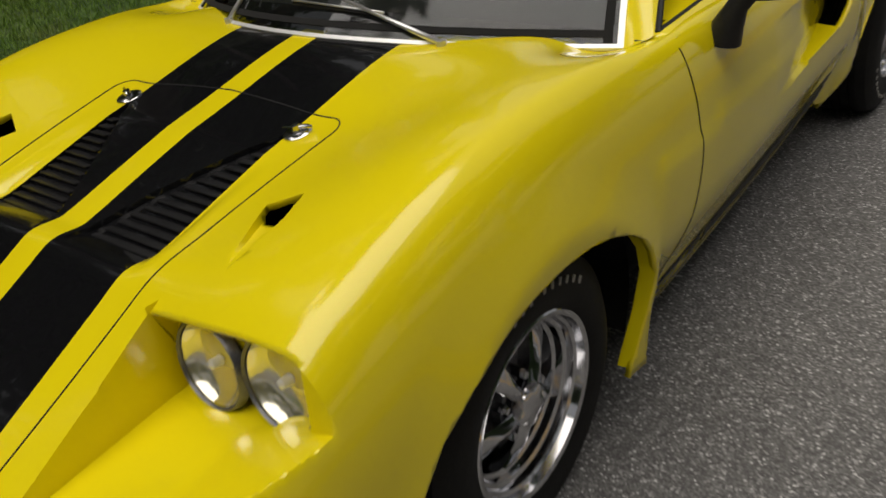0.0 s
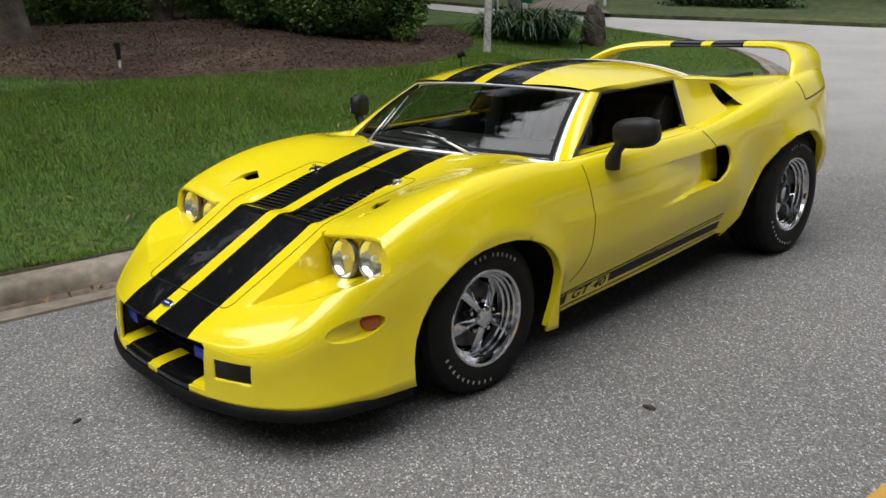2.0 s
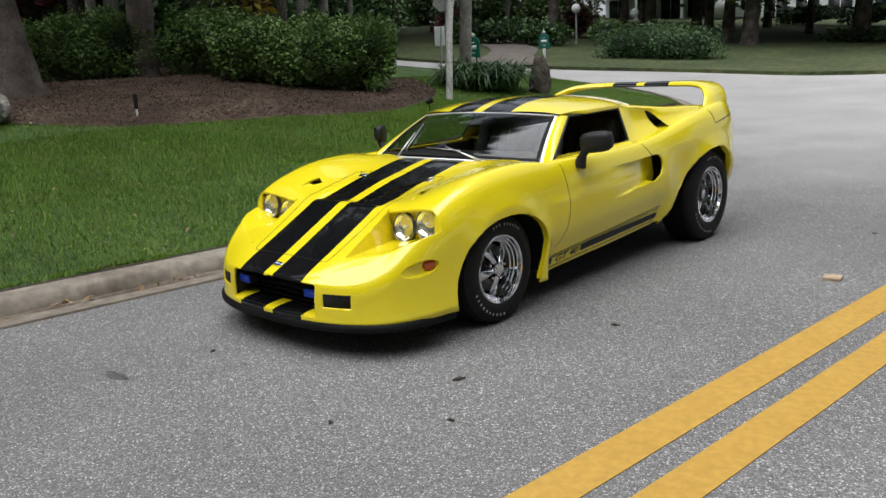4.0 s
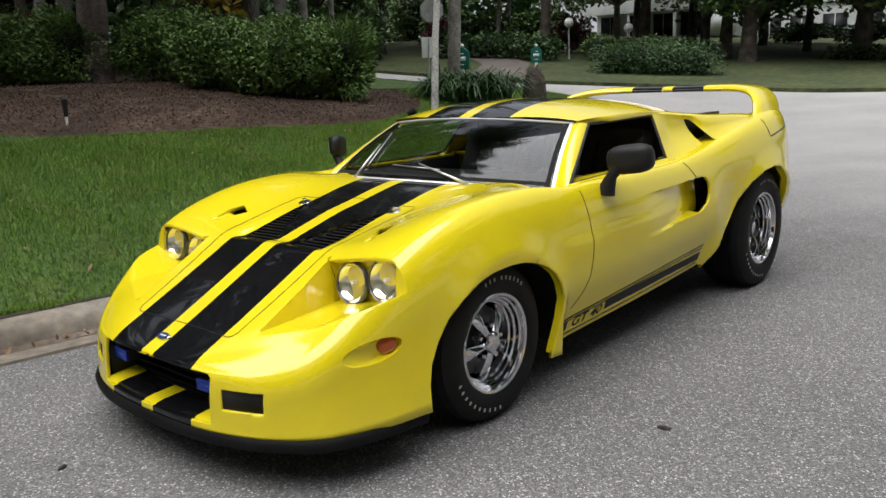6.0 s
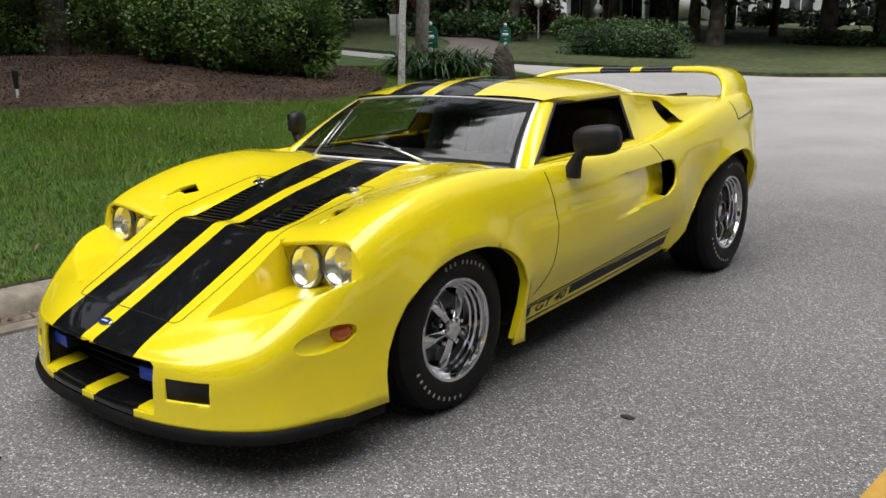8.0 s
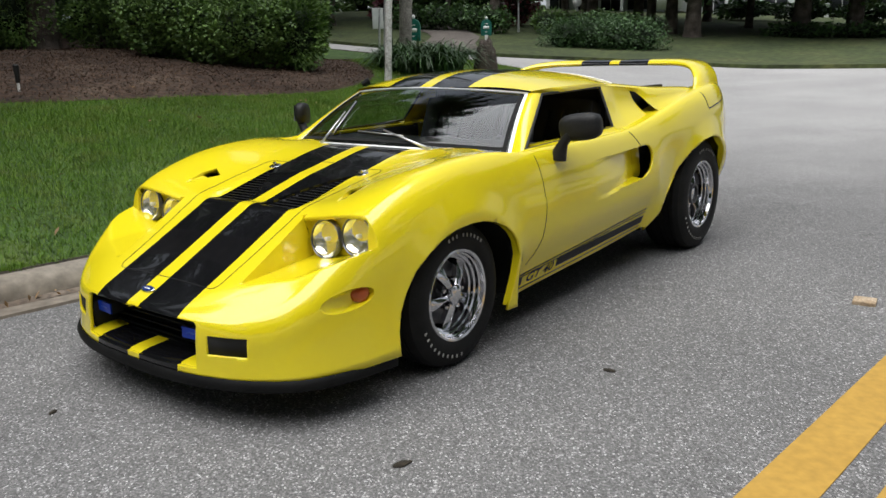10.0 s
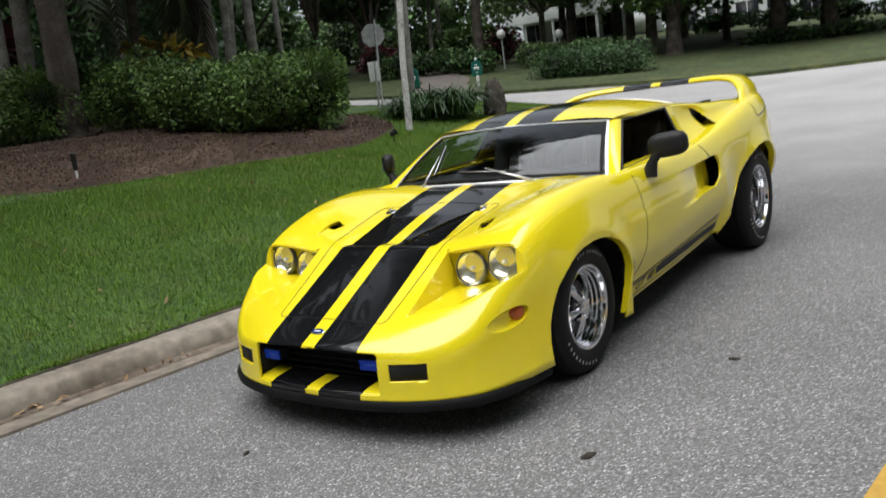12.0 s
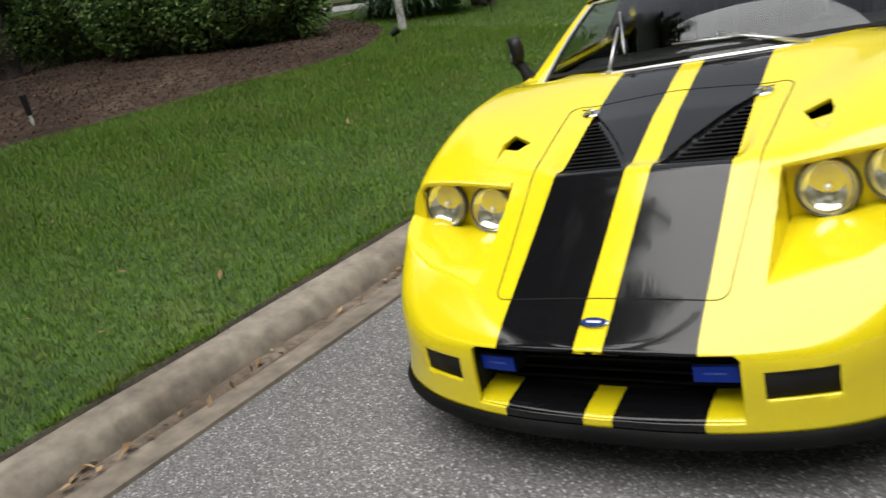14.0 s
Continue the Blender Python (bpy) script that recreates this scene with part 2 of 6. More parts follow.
def asphalt():
    m = material("asphalt", (0.1, 0.1, 0.1), 0.88)
    c = coords(m)
    v = node(m, "ShaderNodeTexVoronoi", Scale=170.0)
    wire(m, c, v.inputs["Vector"])
    stone = node(m, "ShaderNodeSeparateXYZ")
    wire(m, v.outputs["Color"], stone.inputs[0])
    grain = ramp(m, stone.outputs[0], [(0.0, (0.10, 0.098, 0.097)), (0.5, (0.165, 0.162, 0.160)), (0.84, (0.232, 0.228, 0.226)), (0.94, (0.37, 0.364, 0.36)), (1.0, (0.60, 0.59, 0.585))])
    gap = ramp(m, v.outputs["Distance"], [(0.35, (1, 1, 1)), (0.8, (0.5, 0.5, 0.5))])
    col = blend(m, 0.75, grain, gap, "MULTIPLY")
    wide = noise_out(m, c, 0.5, 5)
    col = blend(m, 0.55, col, ramp(m, wide, [(0.3, (0.36, 0.36, 0.36)), (0.7, (0.66, 0.655, 0.65))]), "OVERLAY")
    stain = ramp(m, noise_out(m, c, 2.6, 3), [(0.24, (0.3, 0.29, 0.28)), (0.33, (1, 1, 1))])
    col = blend(m, 0.55, col, stain, "MULTIPLY")
    # the paving turns paler further back, towards the side street
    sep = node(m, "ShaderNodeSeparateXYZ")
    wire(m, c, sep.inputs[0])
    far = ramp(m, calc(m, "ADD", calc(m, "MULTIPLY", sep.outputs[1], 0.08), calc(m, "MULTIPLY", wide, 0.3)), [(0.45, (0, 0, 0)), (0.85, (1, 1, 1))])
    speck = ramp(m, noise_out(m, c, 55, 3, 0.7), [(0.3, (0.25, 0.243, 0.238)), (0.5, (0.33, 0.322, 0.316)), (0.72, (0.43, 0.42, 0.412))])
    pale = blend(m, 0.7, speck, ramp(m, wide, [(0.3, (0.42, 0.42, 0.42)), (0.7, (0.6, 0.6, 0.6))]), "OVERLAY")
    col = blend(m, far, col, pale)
    wire(m, col, shader_of(m).inputs["Base Color"])
    bump(m, v.outputs["Distance"], 0.36, 0.006)
    return m


M_asphalt = asphalt()
M_stain = mottled("oily_asphalt", [(0.3, (0.040, 0.039, 0.038)), (0.55, (0.085, 0.083, 0.081)), (0.75, (0.15, 0.147, 0.145))], 60, 0.8, 0.5)

# ---- building helpers ----
def curve(knots):
    """A smooth curve through rows of (parameter, values ...), as a function of an array of parameters."""
    k = np.array(knots, float)
    p, v = k[:, 0], k[:, 1:]
    d = np.diff(v, axis=0) / np.diff(p)[:, None]
    h = np.diff(p)[:, None]
    m = np.vstack([d[:1], (d[:-1] * h[1:] + d[1:] * h[:-1]) / (h[1:] + h[:-1]), d[-1:]])

    def at(q):
        q = np.clip(np.asarray(q, float), p[0], p[-1])
        i = np.clip(np.searchsorted(p, q, side="right") - 1, 0, len(p) - 2)
        w = p[i + 1] - p[i]
        s = ((q - p[i]) / w)[..., None]
        w = w[..., None]
        return (2 * s**3 - 3 * s**2 + 1) * v[i] + (s**3 - 2 * s**2 + s) * w * m[i] + (3 * s**2 - 2 * s**3) * v[i + 1] + (s**3 - s**2) * w * m[i + 1]

    return at


def finish(ob, mat, smooth=True):
    for m in mat if isinstance(mat, (list, tuple)) else (mat,):
        ob.data.materials.append(m)
    if smooth:
        ob.data.polygons.foreach_set("use_smooth", [True] * len(ob.data.polygons))
    return ob


def part(name, bm, mat, parent=None, label="", smooth=True, sharp=35, **tags):
    """Links a bmesh as one mesh object, under a thing or a part if one is given."""
    bm.normal_update()
    for e in bm.edges:
        if len(e.link_faces) == 2 and e.calc_face_angle(0) > radians(sharp):
            e.smooth = False
    me = bpy.data.meshes.new(name)
    bm.to_mesh(me)
    bm.free()
    ob = new(name, me)
    finish(ob, mat, smooth)
    if parent:
        ob.parent = parent
    return tagged(ob, label, **tags)


def raw(name, verts, faces, mat, parent=None, label="", smooth=False, **tags):
    """A mesh from number arrays: verts n x 3, faces m x 3 or m x 4."""
    verts, faces = np.asarray(verts, np.float32), np.asarray(faces, np.int32)
    me = bpy.data.meshes.new(name)
    me.vertices.add(len(verts))
    me.vertices.foreach_set("co", verts.ravel())
    k = faces.shape[1]
    me.loops.add(faces.size)
    me.loops.foreach_set("vertex_index", faces.ravel())
    me.polygons.add(len(faces))
    me.polygons.foreach_set("loop_start", np.arange(0, faces.size, k, dtype=np.int32))
    me.update(calc_edges=True)
    ob = new(name, me)
    finish(ob, mat, smooth)
    if parent:
        ob.parent = parent
    return tagged(ob, label, **tags)


def thing(name, label, category, m=None, **tags):
    ob = tagged(new(name), label, category, **tags)
    if m is not None:
        ob.matrix_world = m
    return ob


def sheet(bm, rows, closed=False):
    """Quads between rows of points of equal count."""
    vs = [[bm.verts.new(p) for p in row] for row in rows]
    for a, b in zip(vs, vs[1:]):
        n = len(a)
        for i in range(n if closed else n - 1):
            j = (i + 1) % n
            bm.faces.new((a[i], a[j], b[j], b[i]))
    return vs


def box(bm, size, m=None, bevel=0.0):
    made = bmesh.ops.create_cube(bm, size=1, matrix=(m or Matrix()) @ Matrix.Diagonal((*size, 1)))["verts"]
    if bevel:
        bmesh.ops.bevel(bm, geom=list({e for v in made for e in v.link_edges}), offset=bevel, segments=2, profile=0.7, affect="EDGES")
    return bm


def boxed(size, m=None, bevel=0.0):
    return box(bmesh.new(), size, m, bevel)


def lathe(profile, n=48, axis="x", bm=None, m=None):
    """Turns rows of (radius, along) about an axis."""
    bm = bm or bmesh.new()
    rows = []
    for r, a in profile:
        row = []
        for i in range(n):
            c, s = r * math.cos(2 * math.pi * i / n), r * math.sin(2 * math.pi * i / n)
            v = Vector((a, c, s) if axis == "x" else (c, s, a))
            row.append(m @ v if m else v)
        rows.append(row)
    sheet(bm, rows, True)
    return bm


def tube(bm, path, radius, n=8, caps=True):
    """A round bar along points; radius: one number or one for each point."""
    pts = [Vector(p) for p in path]
    rs = radius if isinstance(radius, (list, tuple)) else [radius] * len(pts)
    rows, side = [], None
    for i, p in enumerate(pts):
        d = (pts[min(i + 1, len(pts) - 1)] - pts[max(i - 1, 0)]).normalized()
        side = (side - d * side.dot(d)).normalized() if side else d.orthogonal().normalized()
        up = d.cross(side)
        rows.append([p + rs[i] * (math.cos(2 * math.pi * k / n) * side + math.sin(2 * math.pi * k / n) * up) for k in range(n)])
    vs = sheet(bm, rows, True)
    if caps:
        bm.faces.new(vs[0][::-1])
        bm.faces.new(vs[-1])
    return bm


def punch(bm, poly, axes, zone, keep=False):
    """Cuts a convex outline (given in two axes) into the faces for which zone(centre) holds, and takes out what lies inside."""
    a, b = axes
    cx, cy = sum(p[0] for p in poly) / len(poly), sum(p[1] for p in poly) / len(poly)
    planes = []
    for (x0, y0), (x1, y1) in zip(poly, poly[1:] + poly[:1]):
        n = (y1 - y0, x0 - x1)
        if n[0] * (cx - x0) + n[1] * (cy - y0) > 0:
            n = (-n[0], -n[1])
        planes.append(((x0, y0), n, (x1 - x0, y1 - y0)))
    lo = [min(p[i] for p in poly) - 0.08 for i in (0, 1)]
    hi = [max(p[i] for p in poly) + 0.08 for i in (0, 1)]

    def near(c):
        return lo[0] < c[a] < hi[0] and lo[1] < c[b] < hi[1] and zone(c)

    for at, n, run in planes:
        ln = math.hypot(*run)

        def beside(c):
            u, w = c[a] - at[0], c[b] - at[1]
            return -0.05 < (u * run[0] + w * run[1]) / ln < ln + 0.05 and abs(u * run[1] - w * run[0]) / ln < 0.05

        fs = [f for f in bm.faces for c in [f.calc_center_median()] if near(c) and beside(c)]
        co, no = Vector((0, 0, 0)), Vector((0, 0, 0))
        co[a], co[b], no[a], no[b] = at[0], at[1], n[0], n[1]
        geom = fs + list({e for f in fs for e in f.edges}) + list({v for f in fs for v in f.verts})
        bmesh.ops.bisect_plane(bm, geom=geom, dist=1e-5, plane_co=co, plane_no=no)
    inside = []
    for f in bm.faces:
        c = f.calc_center_median()
        if near(c) and all((c[a] - at[0]) * n[0] + (c[b] - at[1]) * n[1] < 0 for at, n, _ in planes):
            inside.append(f)
    if not keep:
        bmesh.ops.delete(bm, geom=inside, context="FACES")
    return inside


def leaves(rng, centres, size, spread=1.0, up=0.35, fold=0.25, aspect=0.5):
    """Small folded leaves (two quads each) at given places, turned at random."""
    n = len(centres)
    d = rng.normal(size=(n, 3))
    d[:, 2] = d[:, 2] * 0.6 - up * 0.4
    d /= np.linalg.norm(d, axis=1)[:, None]
    nrm = rng.normal(size=(n, 3)) * spread + (0, 0, 1)
    s = np.cross(d, nrm)
    s /= np.linalg.norm(s, axis=1)[:, None] + 1e-9
    w = np.cross(s, d)
    L = (size * rng.uniform(0.6, 1.25, n))[:, None]
    W = L * aspect * 0.5
    c = np.asarray(centres)
    v = np.stack([c - d * L * 0.5, c + s * W + w * W * fold, c + d * L * 0.5, c - s * W + w * W * fold], 1)
    i = np.arange(n)[:, None] * 4
    f = np.concatenate([i + [0, 1, 2], i + [0, 2, 3]])
    return v.reshape(-1, 3), f

# ---- ground, road, lawn ----
def softplus(a):
    return 0.5 * (a + np.sqrt(a * a + 1.0))


def road_z(x, y):
    """Height of the paving: level by the car, rising towards the side street."""
    yy = np.minimum(softplus(np.asarray(y, float) - 4.5), 40)
    west = np.minimum(softplus(-np.asarray(x, float) - 4.5), 30)
    return 0.035 * (yy - 0.055 * np.exp(-np.abs(y))) + 0.08 * west * np.minimum(1, yy / 6)


KERB = np.array([(-1.78 + 0.1 * y, y) for y in (-16, -12, -8, -6, -4, -3, -2, -1, 0, 1, 2, 3, 4, 5)]
                + [(-1.22, 6.2), (-1.6, 7.5), (-2.2, 8.8), (-3.1, 10.4), (-4.2, 12.1), (-5.6, 13.6), (-7.4, 14.5), (-9.6, 15.0), (-14, 15.6), (-25, 17), (-60, 22)])


def from_kerb(x, y):
    """Distance from the back of the kerb."""
    p = np.stack([np.asarray(x, float), np.asarray(y, float)], -1)
    best = np.full(p.shape[:-1], 1e9)
    for a, b in zip(KERB, KERB[1:]):
        t = np.clip(((p - a) @ (b - a)) / ((b - a) @ (b - a)), 0, 1)
        best = np.minimum(best, np.linalg.norm(p - a - t[..., None] * (b - a), axis=-1))
    return best


def lawn_z(x, y):
    d = from_kerb(x, y)
    f = np.clip((np.asarray(y, float) - 3.0) / 4.5, 0, 1)
    slope = 0.205 - 0.053 * f * f * (3 - 2 * f)
    z = road_z(x, y) + 0.125 + slope * np.minimum(d, 4.2) + (0.10 + 0.03 * f) * np.clip(d - 4.2, 0, 3.5) - 0.02 * np.exp(-d * 3)
    # it levels off before the side street
    level = np.maximum(1.10, road_z(x, y) + 0.115)
    g = np.clip((np.asarray(y, float) + 0.25 * np.asarray(x, float) - 4.6) / 1.6, 0, 1)
    return z + (np.minimum(z, level) - z) * g * g * (3 - 2 * g)


def terrain(name, xs, ys, fn, mat, label, category, **tags):
    x, y = np.meshgrid(xs, ys)
    v = np.stack([x, y, fn(x, y)], -1).reshape(-1, 3)
    n = len(xs)
    i = (np.arange(len(ys) - 1)[:, None] * n + np.arange(n - 1)).reshape(-1, 1)
    return raw(name, v, np.concatenate([i, i + 1, i + n + 1, i + n], 1), mat, None, label, True, category=category, kind="structure", **tags)


def steps(*runs):
    return np.concatenate([np.arange(a, b, s) for a, b, s in runs] + [[runs[-1][1]]])


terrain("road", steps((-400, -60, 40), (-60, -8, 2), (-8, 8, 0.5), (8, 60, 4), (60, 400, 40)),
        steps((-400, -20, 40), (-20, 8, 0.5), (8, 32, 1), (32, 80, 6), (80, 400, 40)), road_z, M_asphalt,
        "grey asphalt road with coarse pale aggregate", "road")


def along_kerb(step=0.2):
    seg = np.linalg.norm(np.diff(KERB, axis=0), axis=1)
    at = np.r_[0, np.cumsum(seg)]
    near = np.r_[np.arange(0, min(45, at[-1]), step), np.linspace(min(45, at[-1]), at[-1], 12)]
    c = curve(np.c_[at, KERB])
    p = c(near)
    d = c(near + 0.05) - c(near - 0.05)
    d[-1] = d[-2]
    d /= np.linalg.norm(d, axis=1)[:, None]
    return p, np.stack([d[:, 1], -d[:, 0]], 1)


kerb_p, kerb_n = along_kerb()


def swept(name, profile, mat, label, category, wobble=0.0):
    rows = []
    for k, (p, n) in enumerate(zip(kerb_p, kerb_n)):
        row = []
        for u, z in profile:
            w = wobble * noise.noise(Vector((p[0] * 3, p[1] * 3, u * 9)))
            q = p + n * (u + w)
            row.append((q[0], q[1], float(road_z(p[0], p[1])) + z + w * 0.6))
        rows.append(row)
    bm = bmesh.new()
    sheet(bm, rows)
    return part(name, bm, mat, None, label, sharp=50, category=category, kind="structure")


swept("kerb", [(-0.03, -0.05), (-0.03, 0.112), (0.0, 0.124), (0.08, 0.120), (0.125, 0.108), (0.15, 0.085), (0.175, 0.02), (0.18, -0.05)], M_concrete,
      "weathered grey concrete kerb with stains", "kerb", 0.004)
swept("soil_edge", [(-0.07, 0.112), (-0.05, 0.128), (-0.03, 0.132), (-0.012, 0.131), (0.004, 0.122)], M_soil_dark, "dark bare soil between kerb and lawn", "soil", 0.02)
swept("silt_strip", [(0.165, 0.012), (0.19, 0.017), (0.235, 0.0165), (0.262, 0.009)], M_silt, "brown silt washed along the foot of the kerb", "silt", 0.02)
swept("gutter", [(0.14, 0.006), (0.20, 0.010), (0.30, 0.012), (0.405, 0.014), (0.415, -0.03)], M_pan, "stained concrete gutter pan beside the kerb", "gutter", 0.004)

# lawn
lawn_d = np.r_[0, 0.08, 0.2, 0.4, np.arange(0.7, 13, 0.4), 16, 22, 40]
lawn_rows = []
for p in kerb_p[::2]:
    q = p + lawn_d[:, None] * np.array([-0.985, -0.17])
    lawn_rows.append(np.c_[q, lawn_z(q[:, 0], q[:, 1])])
bm = bmesh.new()
sheet(bm, [[tuple(v) for v in r] for r in lawn_rows])
bmesh.ops.recalc_face_normals(bm, faces=bm.faces)
part("lawn", bm, M_soil_grass, None, "sloping green lawn behind the kerb", category="lawn", kind="structure")

# mulch bed
BED = curve([(0, -11.25, -6.92), (1, -7.87, -2.59), (2, -5.93, 0), (3, -5.24, 1.13), (4, -4.92, 2.58), (5, -4.63, 4.05), (6, -4.81, 5.15), (7, -5.66, 6.58), (8, -7.01, 7.68), (9, -9.29, 8.72), (10, -15.95, 10.53)])
bm = bmesh.new()
bed_rows = []
for q in np.linspace(0, 10, 160):
    e = BED(q) + 0.05 * noise.noise(Vector((q * 9, 0, 3)))
    inner = np.array([-30, 6.5])
    row = []
    for f in np.r_[0, 0.006, 0.02, np.linspace(0.04, 0.5, 40), 0.8]:
        g = e + (inner - e) * f
        row.append((g[0], g[1], float(lawn_z(g[0], g[1])) + 0.005 + 0.03 * min(1, f * 60) + 0.02 * noise.noise(Vector((g[0] * 2, g[1] * 2, 0)))))
    bed_rows.append(row)
sheet(bm, bed_rows)
bmesh.ops.recalc_face_normals(bm, faces=bm.faces)
part("mulch_bed", bm, M_mulch, None, "brown bark mulch planting bed", category="mulch bed", kind="structure")


def in_bed(x, y):
    pts = BED(np.linspace(0, 10, 80))
    poly = np.vstack([pts, [[-40, 14], [-40, -8]]])
    a, b = poly, np.roll(poly, -1, 0)
    x, y = np.asarray(x)[:, None], np.asarray(y)[:, None]
    cross = ((a[:, 1] > y) != (b[:, 1] > y)) & (x < (b[:, 0] - a[:, 0]) * (y - a[:, 1]) / (b[:, 1] - a[:, 1] + 1e-12) + a[:, 0])
    return cross.sum(1) % 2 == 1


# far side of the side street
FAR = curve([(0, -60, 24), (1, -25, 19.5), (2, -16, 18.5), (3, -11.6, 18.6), (4, -7.3, 20), (5, -2.5, 20.6), (6, 3, 20.5), (7, 20, 19), (8, 60, 15)])
far_rows = []
for q in np.linspace(0, 8, 60):
    e = FAR(q)
    row = []
    for d in (0, 0.03, 0.18, 0.2, 1, 3, 6, 10, 16, 30, 60, 300):
        x, y = e[0] + 0.1 * d, e[1] + d
        row.append((x, y, float(road_z(x, y)) + (-0.02 if d == 0 else 0.10 + 0.025 * max(0.0, y - 20.5) * (d < 100))))
    far_rows.append(row)
bm = bmesh.new()
sheet(bm, far_rows)
bmesh.ops.recalc_face_normals(bm, faces=bm.faces)
part("far_lawn", bm, M_far_grass, None, "dry green lawn across the side street", category="lawn", kind="structure")



# double yellow line
def road_line(s0, s1):
    bm = bmesh.new()
    rows = []
    for y in np.arange(-9, 9.01, 0.25):
        w0, w1 = 0.004 * noise.noise(Vector((y * 4, 1, s0))), 0.004 * noise.noise(Vector((y * 4, 5, s1)))
        x = 0.1 * y
        rows.append([(s0 + x + w0, y, float(road_z(s0 + x, y)) + 0.001), (s0 + x + w0, y, float(road_z(s0 + x, y)) + 0.004),
                     (s1 + x + w1, y, float(road_z(s1 + x, y)) + 0.004), (s1 + x + w1, y, float(road_z(s1 + x, y)) + 0.001)])
    sheet(bm, rows)
    bmesh.ops.recalc_face_normals(bm, faces=bm.faces)
    return part("road_line", bm, M_line_yellow, None, "worn yellow painted centre line on the asphalt", smooth=False, category="road marking", kind="structure", group="double centre line")


road_line(1.985, 2.16)
road_line(2.275, 2.435)

# ---- the car: nose towards -y, its left side towards +x ----
car = thing("sports_car", "low yellow sports car with twin black stripes on asphalt", "car")

EDGE = curve([  # where the upper panels turn over into the sides
    (0.00, 0.0, -0.918, 0.372), (0.06, 0.18, -0.914, 0.371), (0.12, 0.345, -0.888, 0.362), (0.18, 0.49, -0.83, 0.372), (0.24, 0.595, -0.72, 0.435),
    (0.30, 0.645, -0.58, 0.545), (0.36, 0.662, -0.43, 0.665), (0.44, 0.67, -0.2, 0.757), (0.50, 0.68, 0.0, 0.797), (0.56, 0.695, 0.25, 0.811),
    (0.62, 0.73, 0.54, 0.800), (0.68, 0.748, 0.95, 0.794), (0.74, 0.745, 1.42, 0.800), (0.79, 0.745, 1.75, 0.840), (0.83, 0.755, 2.1, 0.908),
    (0.87, 0.755, 2.45, 0.965), (0.91, 0.735, 2.70, 0.985), (0.94, 0.69, 2.83, 0.975), (0.965, 0.57, 2.95, 0.945), (0.985, 0.30, 3.02, 0.88), (1.0, 0.0, 3.04, 0.86)])
WIDE = curve([  # the widest line
    (0.00, 0.0, -0.94, 0.26), (0.06, 0.19, -0.935, 0.26), (0.12, 0.36, -0.905, 0.265), (0.18, 0.525, -0.845, 0.285), (0.24, 0.655, -0.735, 0.33),
    (0.30, 0.725, -0.58, 0.385), (0.36, 0.758, -0.43, 0.43), (0.44, 0.785, -0.2, 0.47), (0.50, 0.795, 0.0, 0.48), (0.56, 0.80, 0.25, 0.47),
    (0.62, 0.808, 0.54, 0.46), (0.68, 0.815, 0.95, 0.45), (0.74, 0.82, 1.42, 0.46), (0.79, 0.83, 1.75, 0.50), (0.83, 0.847, 2.1, 0.58),
    (0.87, 0.855, 2.45, 0.62), (0.91, 0.832, 2.70, 0.62), (0.94, 0.785, 2.83, 0.60), (0.965, 0.665, 2.96, 0.58), (0.985, 0.35, 3.05, 0.55), (1.0, 0.0, 3.07, 0.55)])
FOOT = curve([  # the lower edge
    (0.00, 0.0, -0.945, 0.172), (0.06, 0.19, -0.94, 0.172), (0.12, 0.365, -0.912, 0.172), (0.18, 0.535, -0.85, 0.172), (0.24, 0.674, -0.742, 0.172),
    (0.30, 0.750, -0.580, 0.172), (0.36, 0.782, -0.43, 0.172), (0.44, 0.788, -0.2, 0.155), (0.50, 0.785, 0.0, 0.15), (0.56, 0.785, 0.25, 0.153),
    (0.62, 0.785, 0.54, 0.155), (0.68, 0.79, 0.95, 0.168), (0.74, 0.79, 1.42, 0.192), (0.79, 0.79, 1.75, 0.215), (0.83, 0.80, 2.1, 0.25),
    (0.87, 0.80, 2.45, 0.28), (0.91, 0.77, 2.70, 0.31), (0.94, 0.70, 2.82, 0.34), (0.965, 0.58, 2.93, 0.36), (0.985, 0.30, 3.02, 0.37), (1.0, 0.0, 3.04, 0.37)])
SPINE = curve([  # height on the centre line and a quarter metre beside it
    (-0.93, 0.368, 0.366), (-0.86, 0.402, 0.399), (-0.78, 0.443, 0.439), (-0.60, 0.538, 0.532), (-0.46, 0.612, 0.606), (-0.38, 0.652, 0.648), (-0.28, 0.676, 0.670),
    (0.0, 0.737, 0.728), (0.3, 0.800, 0.792), (0.6, 0.81, 0.80), (1.42, 0.80, 0.80), (1.75, 0.85, 0.84), (2.2, 0.87, 0.865), (2.8, 0.85, 0.85), (3.4, 0.85, 0.85)])


def louvre_edge(x):
    """How far back the sunken louvre panel reaches."""
    return -0.36 + 0.36 * np.clip((np.abs(x) - 0.045) / 0.205, 0, 1) ** 0.8


def upper(x, y, xe, ze):
    """Height of the upper panels at x, for a station whose edge lies at xe, ze."""
    zc, zb = SPINE(y)
    q = abs(x)
    xb = max(1e-6, min(0.25, 0.45 * xe))
    if q <= xb:
        z = zc + (zb - zc) * (q / xb) ** 2
    else:
        t = (q - xb) / max(xe - xb, 1e-6)
        nose = min(1.0, max(0.0, (-0.45 - y) / 0.3))
        fall = (1 - nose) * t * t * (3 - 2 * t) + nose * t ** 2.3
        z = zb + (ze - zb) * fall - 0.007 * math.sin(math.pi * t) ** 2 * math.exp(-(((y - 0.10) / 0.2) ** 2))
    return z


